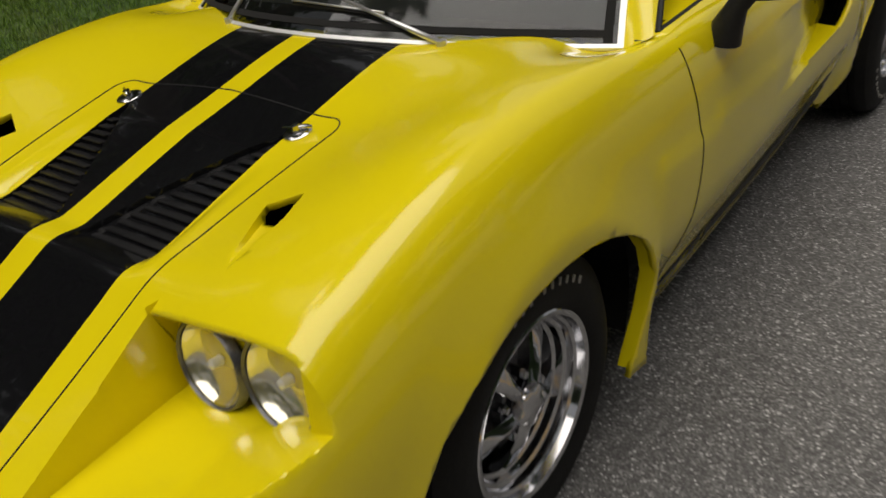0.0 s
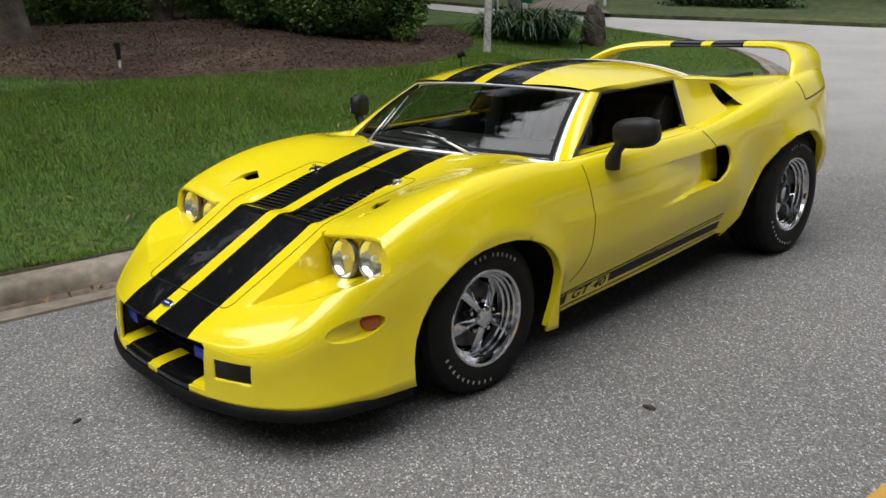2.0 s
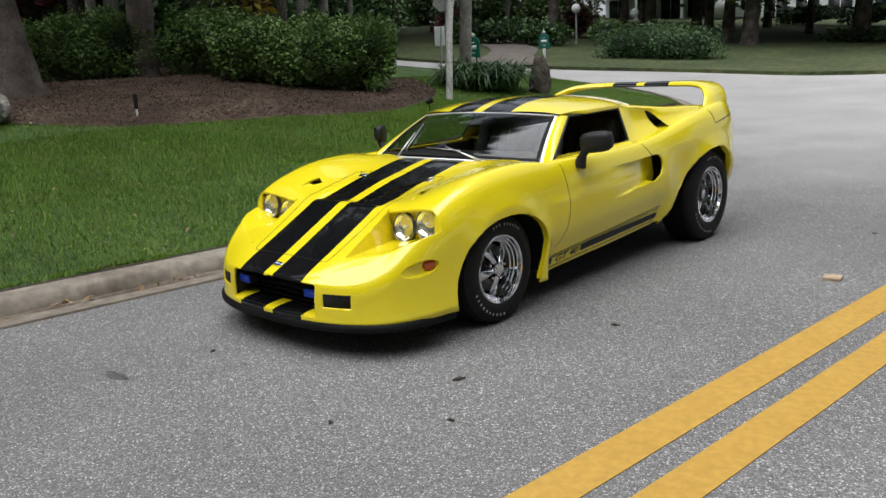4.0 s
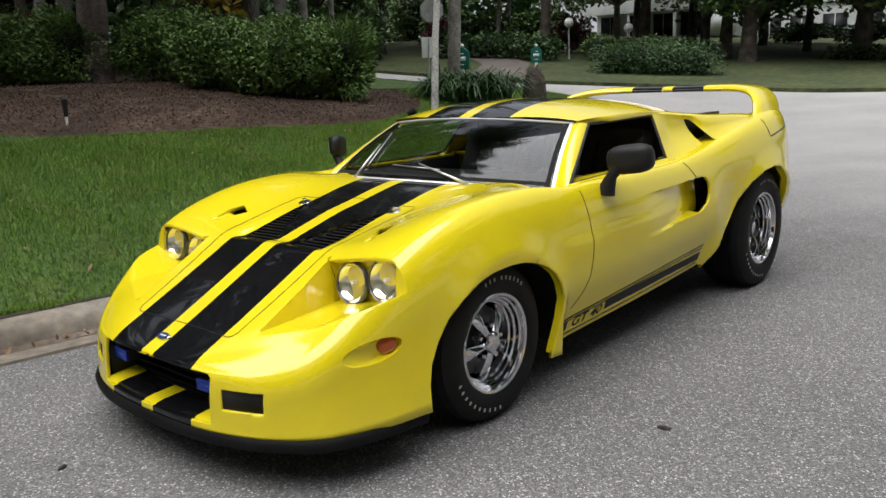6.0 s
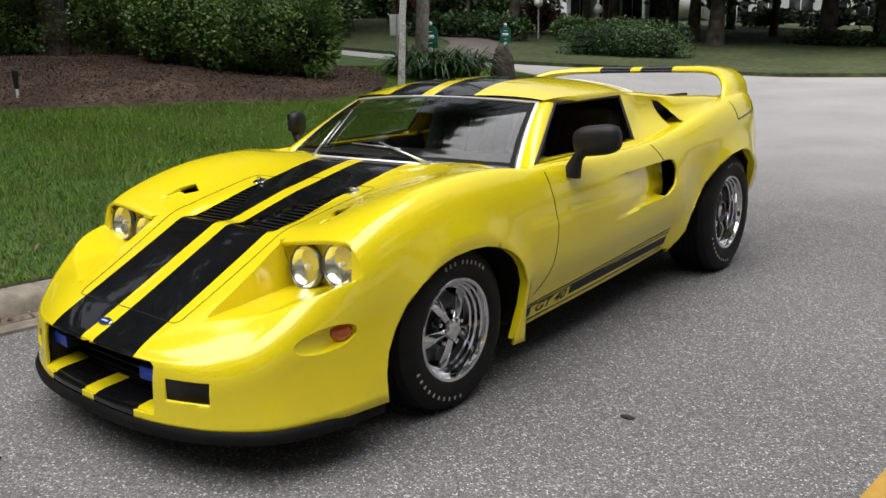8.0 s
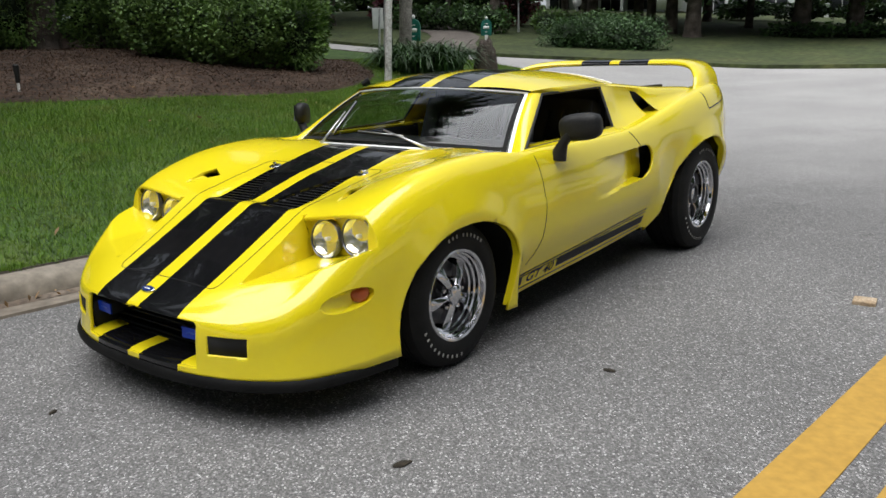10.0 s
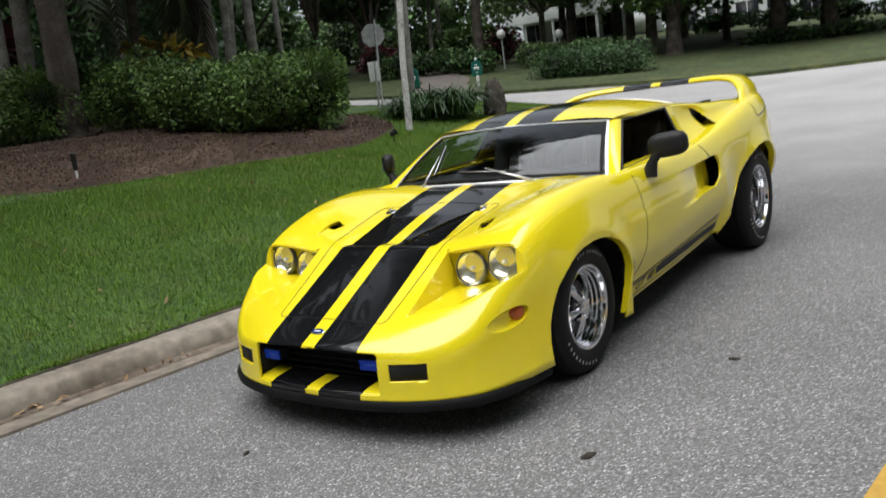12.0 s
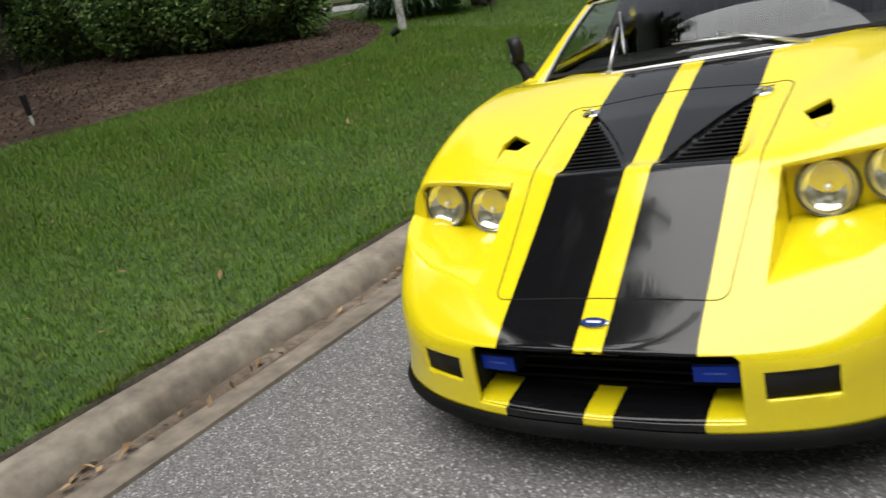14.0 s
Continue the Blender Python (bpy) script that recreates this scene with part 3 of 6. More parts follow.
def half_body():
    bm = bmesh.new()
    ps = np.r_[np.linspace(0, 0.04, 5)[:-1], np.linspace(0.04, 0.64, 170)[:-1], np.linspace(0.64, 1, 120)]
    cols = np.linspace(0, 1, 41)
    turn = np.linspace(0, 1, 25)[1:]
    low = np.linspace(0, 1, 9)[1:]
    rows = []
    for p in ps:
        e, w, f = EDGE(p), WIDE(p), FOOT(p)
        row = []
        nose = min(1.0, max(0.0, (-0.45 - e[1]) / 0.3))
        xb = min(0.25, 0.45 * e[0])
        slope = min(0.0, nose * 2.3 * (e[2] - SPINE(e[1])[1]) / max(0.02, e[0] - xb))
        bend = Vector((w[0], 0.35 * e[1] + 0.65 * w[1], max(w[2] + 0.35 * (e[2] - w[2]), e[2] + slope * (w[0] - e[0]))))
        for c in cols:
            x = e[0] * c
            row.append((x, e[1], upper(x, e[1], e[0], e[2])))
        for t in turn:
            a = t * math.pi / 2
            s, k = math.sin(a), math.cos(a)
            q = Vector((e[0] + (w[0] - e[0]) * s ** 0.9, e[1] + (w[1] - e[1]) * s, w[2] + (e[2] - w[2]) * k ** 0.9))
            # over the nose the panel is already falling where it turns over
            b = Vector(e) * (1 - t) ** 2 + bend * (2 * t * (1 - t)) + Vector(w) * t * t
            row.append(tuple(q.lerp(b, nose)))
        for t in low:
            row.append((w[0] + (f[0] - w[0]) * t ** 1.6, w[1] + (f[1] - w[1]) * t ** 1.6, w[2] + (f[2] - w[2]) * t))
        rows.append(row)
    sheet(bm, rows)
    bmesh.ops.remove_doubles(bm, verts=bm.verts, dist=1e-5)
    return bm


def side(c):
    return c[0] > 0.5


body = half_body()
# the bonnet steps down in front of the louvres and climbs again towards the cowl
def bonnet_step(y):
    a = np.clip((y + 0.405) / 0.085, 0, 1)
    return 0.021 * a * a * (3 - 2 * a) * np.clip(1 - (y + 0.33) / 0.26, 0, 1)


for v in body.verts:
    x, y, z = v.co
    if z > 0.5 and -0.41 < y < 0.0 and x < 0.29:
        e = min(1.0, max(0.0, (x - 0.255) / 0.03))
        v.co.z -= float(bonnet_step(y)) * (1 - e * e * (3 - 2 * e))
# the cowl dips at the lower corners of the windscreen
for v in body.verts:
    x, y, z = v.co
    if z > 0.7 and 0.2 < y < 0.9:
        v.co.z -= 0.036 * math.exp(-(((x - 0.63) / 0.085) ** 2) - ((y - 0.50) / 0.12) ** 2)
# cabin opening
bmesh.ops.delete(body, geom=[f for f in body.faces for c in [f.calc_center_median()]
                             if c.z > 0.72 and c.x < 0.70 and 0.335 + 0.5 * c.x**2 < c.y < 2.15 and (c.y < 1.5 or c.x < 0.62)], context="FACES")
# wheel arches
ARCH_F = [(-0.389, 0.05), (-0.389, 0.20), (-0.385, 0.26), (-0.370, 0.325), (-0.339, 0.39), (-0.29, 0.457), (-0.22, 0.510), (-0.145, 0.546), (-0.065, 0.566), (0.03, 0.573), (0.11, 0.569),
          (0.18, 0.553), (0.25, 0.524), (0.30, 0.490), (0.335, 0.445), (0.352, 0.385), (0.340, 0.30), (0.312, 0.20), (0.278, 0.10), (0.26, 0.05)]
punch(body, ARCH_F, (1, 2), side)
ARCH_R = [(1.72, 0.1), (1.735, 0.25), (1.86, 0.40), (2.00, 0.548), (2.12, 0.630), (2.245, 0.677), (2.375, 0.692), (2.475, 0.677), (2.585, 0.602), (2.655, 0.51), (2.69, 0.40), (2.70, 0.1)]
punch(body, ARCH_R, (1, 2), side)
# the sill is cut up behind the point that hangs down aft of the front wheel
punch(body, [(0.356, 0.05), (1.80, 0.05), (1.80, 0.252), (1.40, 0.232), (0.92, 0.203), (0.45, 0.178), (0.361, 0.174)], (1, 2), side)
# below its widest line the door side tucks in towards the sill
TUCK = curve([(0.0, 0.062), (0.19, 0.060), (0.23, 0.052), (0.27, 0.043), (0.31, 0.034), (0.35, 0.022), (0.39, 0.010), (0.43, 0.002), (0.47, 0.0), (2.0, 0.0)])
for v in body.verts:
    x, y, z = v.co
    if x > 0.6 and 0.355 < y < 1.80 and z < 0.60:
        g = min(1.0, max(0.0, (y - 0.360) / 0.035)) * min(1.0, max(0.0, (1.80 - y) / 0.12))
        v.co.x -= float(TUCK(z - 0.055 * (y - 0.7))[0]) * g
# mouth, lamp slots
punch(body, [(-0.01, 0.196), (0.335, 0.20), (0.335, 0.345), (0.32, 0.357), (-0.01, 0.367)], (0, 2), lambda c: c[1] < -0.85)
punch(body, [(0.380, 0.252), (0.522, 0.252), (0.522, 0.316), (0.380, 0.316)], (0, 2), lambda c: c[1] < -0.75 and c[2] < 0.345)
# bonnet scoops: a ramp sinking backwards to a dark slot
RAMP = [(0.398, -0.203), (0.459, -0.352), (0.465, -0.360), (0.478, -0.239), (0.462, -0.173)]
punch(body, RAMP, (0, 1), lambda c: c[2] > 0.6 and c[1] > -0.42, keep=True)
RAMP_IN = [(0.402, -0.205), (0.460, -0.340), (0.4635, -0.345), (0.475, -0.239), (0.460, -0.177)]
punch(body, RAMP_IN, (0, 1), lambda c: c[2] > 0.6 and c[1] > -0.42, keep=True)


def within(poly, y, z, grow=1.006):
    cy, cz = sum(p[0] for p in poly) / len(poly), sum(p[1] for p in poly) / len(poly)
    return all((b[0] - a[0]) * (z - a[1]) - (b[1] - a[1]) * (y - a[0]) >= 0 for a, b in
               (((cy + (p[0] - cy) * grow, cz + (p[1] - cz) * grow), (cy + (q[0] - cy) * grow, cz + (q[1] - cz) * grow)) for p, q in zip(poly, poly[1:] + poly[:1])))


for v in body.verts:
    x, y, z = v.co
    if z > 0.6 and within(RAMP_IN, x, y, 1.01):
        v.co.z -= 0.018 * max(0.0, (y + 0.345) / 0.14)
punch(body, [(0.400, -0.204), (0.416, -0.233), (0.475, -0.240), (0.461, -0.175)], (0, 1), lambda c: c[2] > 0.58 and c[1] > -0.4)
# side: the door hollow and the scoop it runs into
HOLLOW = [(0.985, 0.60), (1.0, 0.504), (1.522, 0.541), (1.528, 0.712), (1.45, 0.716), (1.0, 0.696)]
punch(body, HOLLOW, (1, 2), side, keep=True)
HOLLOW_IN = [(0.995, 0.60), (1.01, 0.515), (1.522, 0.552), (1.528, 0.703), (1.45, 0.707), (1.01, 0.686)]
punch(body, HOLLOW_IN, (1, 2), side, keep=True)
for v in body.verts:
    x, y, z = v.co
    if x > 0.7 and within(HOLLOW_IN, y, z):
        v.co.x -= 0.060 * max(0.0, (y - 1.0) / 0.53) ** 1.5
punch(body, [(1.522, 0.541), (1.560, 0.552), (1.600, 0.572), (1.630, 0.595), (1.648, 0.622), (1.653, 0.655), (1.646, 0.682), (1.626, 0.704), (1.600, 0.712), (1.527, 0.712)], (1, 2), side)
# lamp pockets: clean edges, then the floor pressed in
POCKET = [(0.372, -0.80), (0.372, -0.43), (0.80, -0.43), (0.80, -0.80)]
punch(body, POCKET, (0, 1), lambda c: c[2] > 0.35, keep=True)
POCKET_IN = [(0.376, -0.80), (0.376, -0.437), (0.80, -0.437), (0.80, -0.80)]
punch(body, POCKET_IN, (0, 1), lambda c: c[2] > 0.35, keep=True)
bmesh.ops.delete(body, geom=[f for f in body.faces for c in [f.calc_center_median()] if 0.376 < c.x < 0.69 and -0.437 < c.y < -0.43 and c.z > 0.48], context="FACES")
for v in body.verts:
    x, y, z = v.co
    if x > 0.3755 and y < -0.4365 and z > 0.35:
        floor_z = 0.452 + 0.03 * (y + 0.75) / 0.32 + 0.12 * (x - 0.376) + 0.25 * max(0.0, x - 0.56)
        if z > floor_z:
            v.co.z = floor_z
            if y > -0.4375 and x < 0.69:
                v.co.y = -0.378
# flared lips round the wheels
for v in body.verts:
    x, y, z = v.co
    if x > 0.6:
        r = math.hypot((y - 2.40) / 1.05, z - 0.30)
        v.co.x += 0.030 * max(0.0, 1 - abs(r - 0.37) / 0.13) ** 1.5 * min(1, max(0, (z - 0.25) / 0.1))
        if 1.72 < y < 2.2 and 0.3 < z < 0.75:
            v.co.x -= 0.026 * math.sin((y - 1.72) / 0.48 * math.pi) * math.sin((z - 0.3) / 0.45 * math.pi)
        r = math.hypot(y - 0.03, (z - 0.22) * 0.92)
        v.co.x += 0.012 * max(0.0, 1 - abs(r - 0.36) / 0.09) ** 1.5
# oval recess of the turn signal
OVAL = [(-0.572 + 0.098 * math.cos(a) , 0.412 + 0.036 * math.sin(a) + 0.06 * 0.098 * math.cos(a) * 2) for a in np.linspace(0, 2 * math.pi, 24, endpoint=False)]
punch(body, OVAL, (1, 2), side, keep=True)
punch(body, [(-0.572 + (y + 0.572) * 0.9, 0.412 + (z - 0.412) * 0.86) for y, z in OVAL], (1, 2), side, keep=True)
for v in body.verts:
    x, y, z = v.co
    if x > 0.6 and y < -0.3:
        r = math.hypot((y + 0.572) / 0.098, (z - 0.412 - 0.12 * (y + 0.572)) / 0.036)
        if r < 0.97:
            v.co -= Vector((0.80, -0.6, 0.1)) * (0.004 + 0.045 * min(1, (1.0 - r) * 3) * max(0.1, (y + 0.672) / 0.19))
# sunken louvre panel
LOUVRE = [(0.045, -0.385), (0.25, -0.385), (0.25, 0.0)] + [(x, float(louvre_edge(x))) for x in (0.23, 0.20, 0.17, 0.14, 0.11, 0.08, 0.06, 0.047)]
punch(body, LOUVRE, (0, 1), lambda c: c[2] > 0.5, keep=True)
LOUVRE_IN = [(0.176 + (x - 0.176) * 0.965, -0.245 + (y + 0.245) * 0.965) for x, y in LOUVRE]
low_faces = punch(body, LOUVRE_IN, (0, 1), lambda c: c[2] > 0.5, keep=True)
for v in {v for f in low_faces for v in f.verts}:
    v.co.z -= 0.011 * min(1, max(0.0, (v.co.y + 0.385) / 0.07))
bmesh.ops.recalc_face_normals(body, faces=body.faces)
twin = body.copy()
bmesh.ops.scale(twin, vec=(-1, 1, 1), verts=twin.verts)
bmesh.ops.reverse_faces(twin, faces=twin.faces)
tm = bpy.data.meshes.new("twin")
twin.to_mesh(tm)
body.from_mesh(tm)
bmesh.ops.remove_doubles(body, verts=body.verts, dist=1e-5)
bpy.data.meshes.remove(tm)
twin.free()
skin = BVHTree.FromBMesh(body)
body_ob = part("body_shell", body, M_striped, car, "glossy yellow shell with two black stripes", sharp=38)
thick = body_ob.modifiers.new("thickness", "SOLIDIFY")
thick.thickness, thick.offset = 0.014, -1


def on_skin(origin, way):
    p, n, _, _ = skin.ray_cast(Vector(origin), Vector(way).normalized())
    return (p, n if n.dot(Vector(way)) < 0 else -n) if p else (None, None)


def from_side(y, z, s=1):
    return on_skin((1.5 * s, y, z), (-s, 0, 0))


def from_top(x, y):
    return on_skin((x, y, 1.5), (0, 0, -1))


def ribbon(name, hits, width, mat, lift=0.0012, label=""):
    """A narrow strip laid along points on the skin."""
    bm = bmesh.new()
    hits = [h for h in hits if h[0]]
    rows = []
    for i, (p, n) in enumerate(hits):
        d = hits[min(i + 1, len(hits) - 1)][0] - hits[max(i - 1, 0)][0]
        s = d.cross(n).normalized() * width / 2
        rows.append([p + s - n * 0.002, p + s + n * lift, p - s + n * lift, p - s - n * 0.002])
    sheet(bm, rows)
    bmesh.ops.recalc_face_normals(bm, faces=bm.faces)
    return part(name, bm, mat, car, label)


def mirrored(fn):
    for s in (1, -1):
        fn(s)


# shut lines of bonnet and doors
lid = [(x, -0.788) for x in np.linspace(0, 0.268, 18)] + [(0.268 + 0.03 * math.sin(a), -0.758 - 0.03 * math.cos(a)) for a in np.linspace(0, math.pi / 2, 9)] + \
      [(0.298 + 0.049 * max(0, (y + 0.75) / 0.76), y) for y in np.linspace(-0.745, 0.005, 50)] + [(0.307 + 0.04 * math.cos(a), 0.012 + 0.044 * math.sin(a)) for a in np.linspace(0, 1.5, 9)] + \
      [(x, 0.072 - 0.055 * x) for x in np.linspace(0.29, 0.0, 14)]
mirrored(lambda s: ribbon("bonnet_shut_line", [from_top(s * x, y) for x, y in lid], 0.0026, M_dark))
DOOR = curve([(0, 0.535, 0.772), (1, 0.548, 0.70), (2, 0.558, 0.645), (3, 0.567, 0.547), (4, 0.549, 0.442), (5, 0.509, 0.363), (6, 0.455, 0.312)])
mirrored(lambda s: ribbon("door_shut_line", [from_side(*DOOR(q), s) for q in np.linspace(0, 6, 40)], 0.0028, M_dark))
mirrored(lambda s: ribbon("rear_shut_line", [from_side(1.428 + 0.97 * (0.815 - z), z, s) for z in np.linspace(0.812, 0.716, 10)], 0.004, M_dark))
mirrored(lambda s: ribbon("tail_shut_line", [from_side(2.375 + 0.004 * k, 0.945 - 0.0135 * k, s) for k in range(8)] + [from_side(y, 0.848 + 0.13 * (y - 2.407), s) for y in np.linspace(2.41, 2.74, 16)], 0.006, M_dark))


def letters(text, size):
    """Flat letters in the built-in font, as a bmesh in the x-y plane."""
    cu = bpy.data.curves.new("letters", "FONT")
    cu.body, cu.size, cu.offset = text, size, 0.0012
    ob = bpy.data.objects.new("letters", cu)
    scene.collection.objects.link(ob)
    me = bpy.data.meshes.new_from_object(ob.evaluated_get(bpy.context.evaluated_depsgraph_get()))
    bm = bmesh.new()
    bm.from_mesh(me)
    bpy.data.objects.remove(ob)
    bpy.data.curves.remove(cu)
    bpy.data.meshes.remove(me)
    return bm


# black sill stripe with fine pinstripes
def sill(s):
    def run(z0, w, a, b, name, rise=0.04):
        ribbon(name, [from_side(y, z0 + rise * (y - 0.45), s) for y in np.linspace(a, b, 40)], w, M_black, 0.0016)
    run(0.2435, 0.044, 0.75, 1.67, "sill_stripe", 0.046)
    run(0.268, 0.006, 0.405, 1.675, "sill_pinstripe", 0.074)
    run(0.256, 0.005, 0.405, 1.672, "sill_pinstripe", 0.070)
    run(0.199, 0.006, 0.405, 1.66, "sill_pinstripe", 0.052)
    run(0.236, 0.038, 0.412, 0.46, "sill_stripe")
    # slanted lettering between the wedge and the long band
    bm = letters("GT 40", 0.058)
    for v in bm.verts:
        y = 0.495 + (1.5 * v.co.x + 0.3 * v.co.y) if s > 0 else 0.72 - (1.5 * v.co.x + 0.3 * v.co.y)
        p, n = from_side(y, 0.218 + 0.046 * (y - 0.45) + v.co.y * 0.95, s)
        if p:
            v.co = p + n * 0.0016
    bmesh.ops.recalc_face_normals(bm, faces=bm.faces)
    part("sill_lettering", bm, M_black, car, "black slanted letters")


mirrored(sill)

# chin spoiler
bm = bmesh.new()
rows = []
for p in np.linspace(0, 0.373, 60):
    f = FOOT(p)
    n = FOOT(min(p + 0.004, 1)) - FOOT(max(p - 0.004, 0))
    n = Vector((n[1], -n[0], 0)).normalized()
    out = Vector((max(0.0, n.x), min(0.0, n.y), 0)) if n.y < 0 or n.x > 0 else -n
    q = Vector(f)
    out *= 1 - 0.9 * min(1.0, max(0.0, (p - 0.27) / 0.10))
    q -= out.normalized() * 0.012 * min(1.0, max(0.0, (p - 0.27) / 0.10))
    rows.append([q + Vector((0, 0, 0.006)) + out * 0.002, q + out * 0.008 + Vector((0, 0, 0.0)), q + out * 0.014 + Vector((0, 0, -0.014)), q + out * 0.011 + Vector((0, 0, -0.032)), q - out * 0.002 + Vector((0, 0, -0.037)), q - out * 0.05 + Vector((0, 0, -0.03))])
full = [[Vector((-v.x, v.y, v.z)) for v in r] for r in rows[:0:-1]] + rows
sheet(bm, full)
bmesh.ops.recalc_face_normals(bm, faces=bm.faces)
part("chin_spoiler", bm, M_chin, car, "matt black rubber chin spoiler")

# inside of the mouth, lined near-black to hold its shade
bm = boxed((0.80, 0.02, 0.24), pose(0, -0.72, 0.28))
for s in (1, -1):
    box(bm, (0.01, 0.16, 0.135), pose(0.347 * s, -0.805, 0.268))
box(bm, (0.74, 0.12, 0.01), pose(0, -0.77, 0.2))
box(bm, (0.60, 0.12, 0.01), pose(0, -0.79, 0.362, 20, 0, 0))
part("mouth_lining", bm, M_dark, car, "near-black lining of the radiator opening")
bm = bmesh.new()
sheet(bm, [[(0.345 * u, -0.936 + 0.028 * u * u + b, 0.196 + 0.004 * abs(u) + h) for u in np.linspace(-1, 1, 41)] for b, h in ((0.0, -0.012), (0.003, 0.0), (0.010, 0.005), (0.04, 0.010), (0.12, 0.016))])
bmesh.ops.recalc_face_normals(bm, faces=bm.faces)
part("mouth_ledge", bm, M_striped, car, "lower lip of the mouth with black stripes")
for k in range(5):
    part("grille_bar", boxed((0.66, 0.010, 0.008), pose(0, -0.80, 0.225 + 0.028 * k), 0.003), M_chin, car)
for s in (1, -1):
    lamp = part("blue_lamp", boxed((0.105, 0.05, 0.046), pose(0.274 * s, -0.850, 0.298, 0, 0, 5 * s), 0.008), M_black, car)
    part("lens", boxed((0.098, 0.008, 0.040), pose(0.274 * s, -0.877, 0.298, 0, 0, 5 * s), 0.003), M_blue, lamp, "blue glass lens")
    part("lettering_bar", boxed((0.05, 0.002, 0.005), pose(0.274 * s, -0.8815, 0.300, 0, 0, 5 * s)), M_blue_pale, lamp)
    # a dark box gives the shade at the back of the side scoop
    part("scoop_throat", boxed((0.02, 0.10, 0.24), pose(0.715 * s, 1.71, 0.62)), M_dark, car, "dark box standing for the shade in the side scoop")
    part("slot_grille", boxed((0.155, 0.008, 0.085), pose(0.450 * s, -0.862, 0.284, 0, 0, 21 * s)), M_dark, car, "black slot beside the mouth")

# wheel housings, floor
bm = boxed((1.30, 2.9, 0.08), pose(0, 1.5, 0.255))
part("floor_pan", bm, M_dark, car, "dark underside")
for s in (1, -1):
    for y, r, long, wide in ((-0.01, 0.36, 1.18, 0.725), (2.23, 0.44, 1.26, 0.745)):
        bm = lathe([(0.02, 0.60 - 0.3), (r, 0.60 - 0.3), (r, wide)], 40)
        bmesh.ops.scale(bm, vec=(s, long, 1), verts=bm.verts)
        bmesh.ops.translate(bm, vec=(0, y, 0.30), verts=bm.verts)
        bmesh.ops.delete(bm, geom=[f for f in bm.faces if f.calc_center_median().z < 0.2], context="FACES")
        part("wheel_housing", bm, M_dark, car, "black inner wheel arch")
    # turned-in flanges of the arches
    for name, arch, cy in (("front_arch_flange", ARCH_F[1:-2] + [(0.304, 0.172)], 0.0), ("rear_arch_flange", ARCH_R, 2.25)):
        rows = []
        for y, z in arch:
            z = max(z, 0.155 if cy < 1 else 0.264)
            p, n = from_side(cy + (y - cy) * 1.03, 0.2 + (z - 0.2) * 1.03, s)
            x = abs(p.x) if p else 0.785
            rows.append([((x - 0.001) * s, cy + (y - cy) * 1.002, z), ((x - 0.034) * s, cy + (y - cy) * 0.995, z)])
        bm = bmesh.new()
        sheet(bm, rows)
        part(name, bm, M_paint, car)


# headlamps
def outward(profile, m):
    """A turned dome whose faces look forward."""
    bm = lathe(profile, 40, m=m)
    bm.normal_update()
    if sum(f.normal.y for f in bm.faces) > 0:
        bmesh.ops.reverse_faces(bm, faces=bm.faces)
    return bm


def headlamp(s, x, z):
    m = pose(x * s, -0.408, z, -8, 0, 0) @ Matrix.Diagonal((0.97, 0.97, 0.97, 1))
    lamp = part("headlamp", lathe([(0.001, 0.02), (0.066, 0.02), (0.073, 0.004), (0.076, -0.006), (0.073, -0.012), (0.069, -0.010)], 40, m=m @ pose(0, 0, 0, 0, 0, 90)), M_black, car)
    part("reflector", lathe([(0.069, -0.008), (0.062, 0.004), (0.045, 0.014), (0.02, 0.018), (0.001, 0.019)], 40, m=m @ pose(0, 0, 0, 0, 0, 90)), M_mirrorball, lamp, "silvered reflector bowl")
    part("lens", outward([(0.069, -0.010), (0.06, -0.019), (0.04, -0.025), (0.02, -0.027), (0.001, -0.028)], m @ pose(0, 0, 0, 0, 0, 90)), M_lens, lamp, "clear domed glass lens")
    part("rim", lathe([(0.0695, -0.012), (0.0725, -0.016), (0.0755, -0.013), (0.0785, 0.0), (0.072, 0.004)], 40, m=m @ pose(0, 0, 0, 0, 0, 90)), M_steel, lamp, "thin grey metal rim")
    part("bulb", lathe([(0.001, -0.012), (0.008, -0.008), (0.009, 0.01), (0.001, 0.016)], 16, m=m @ pose(0, 0, 0, 0, 0, 90)), M_trim, lamp)


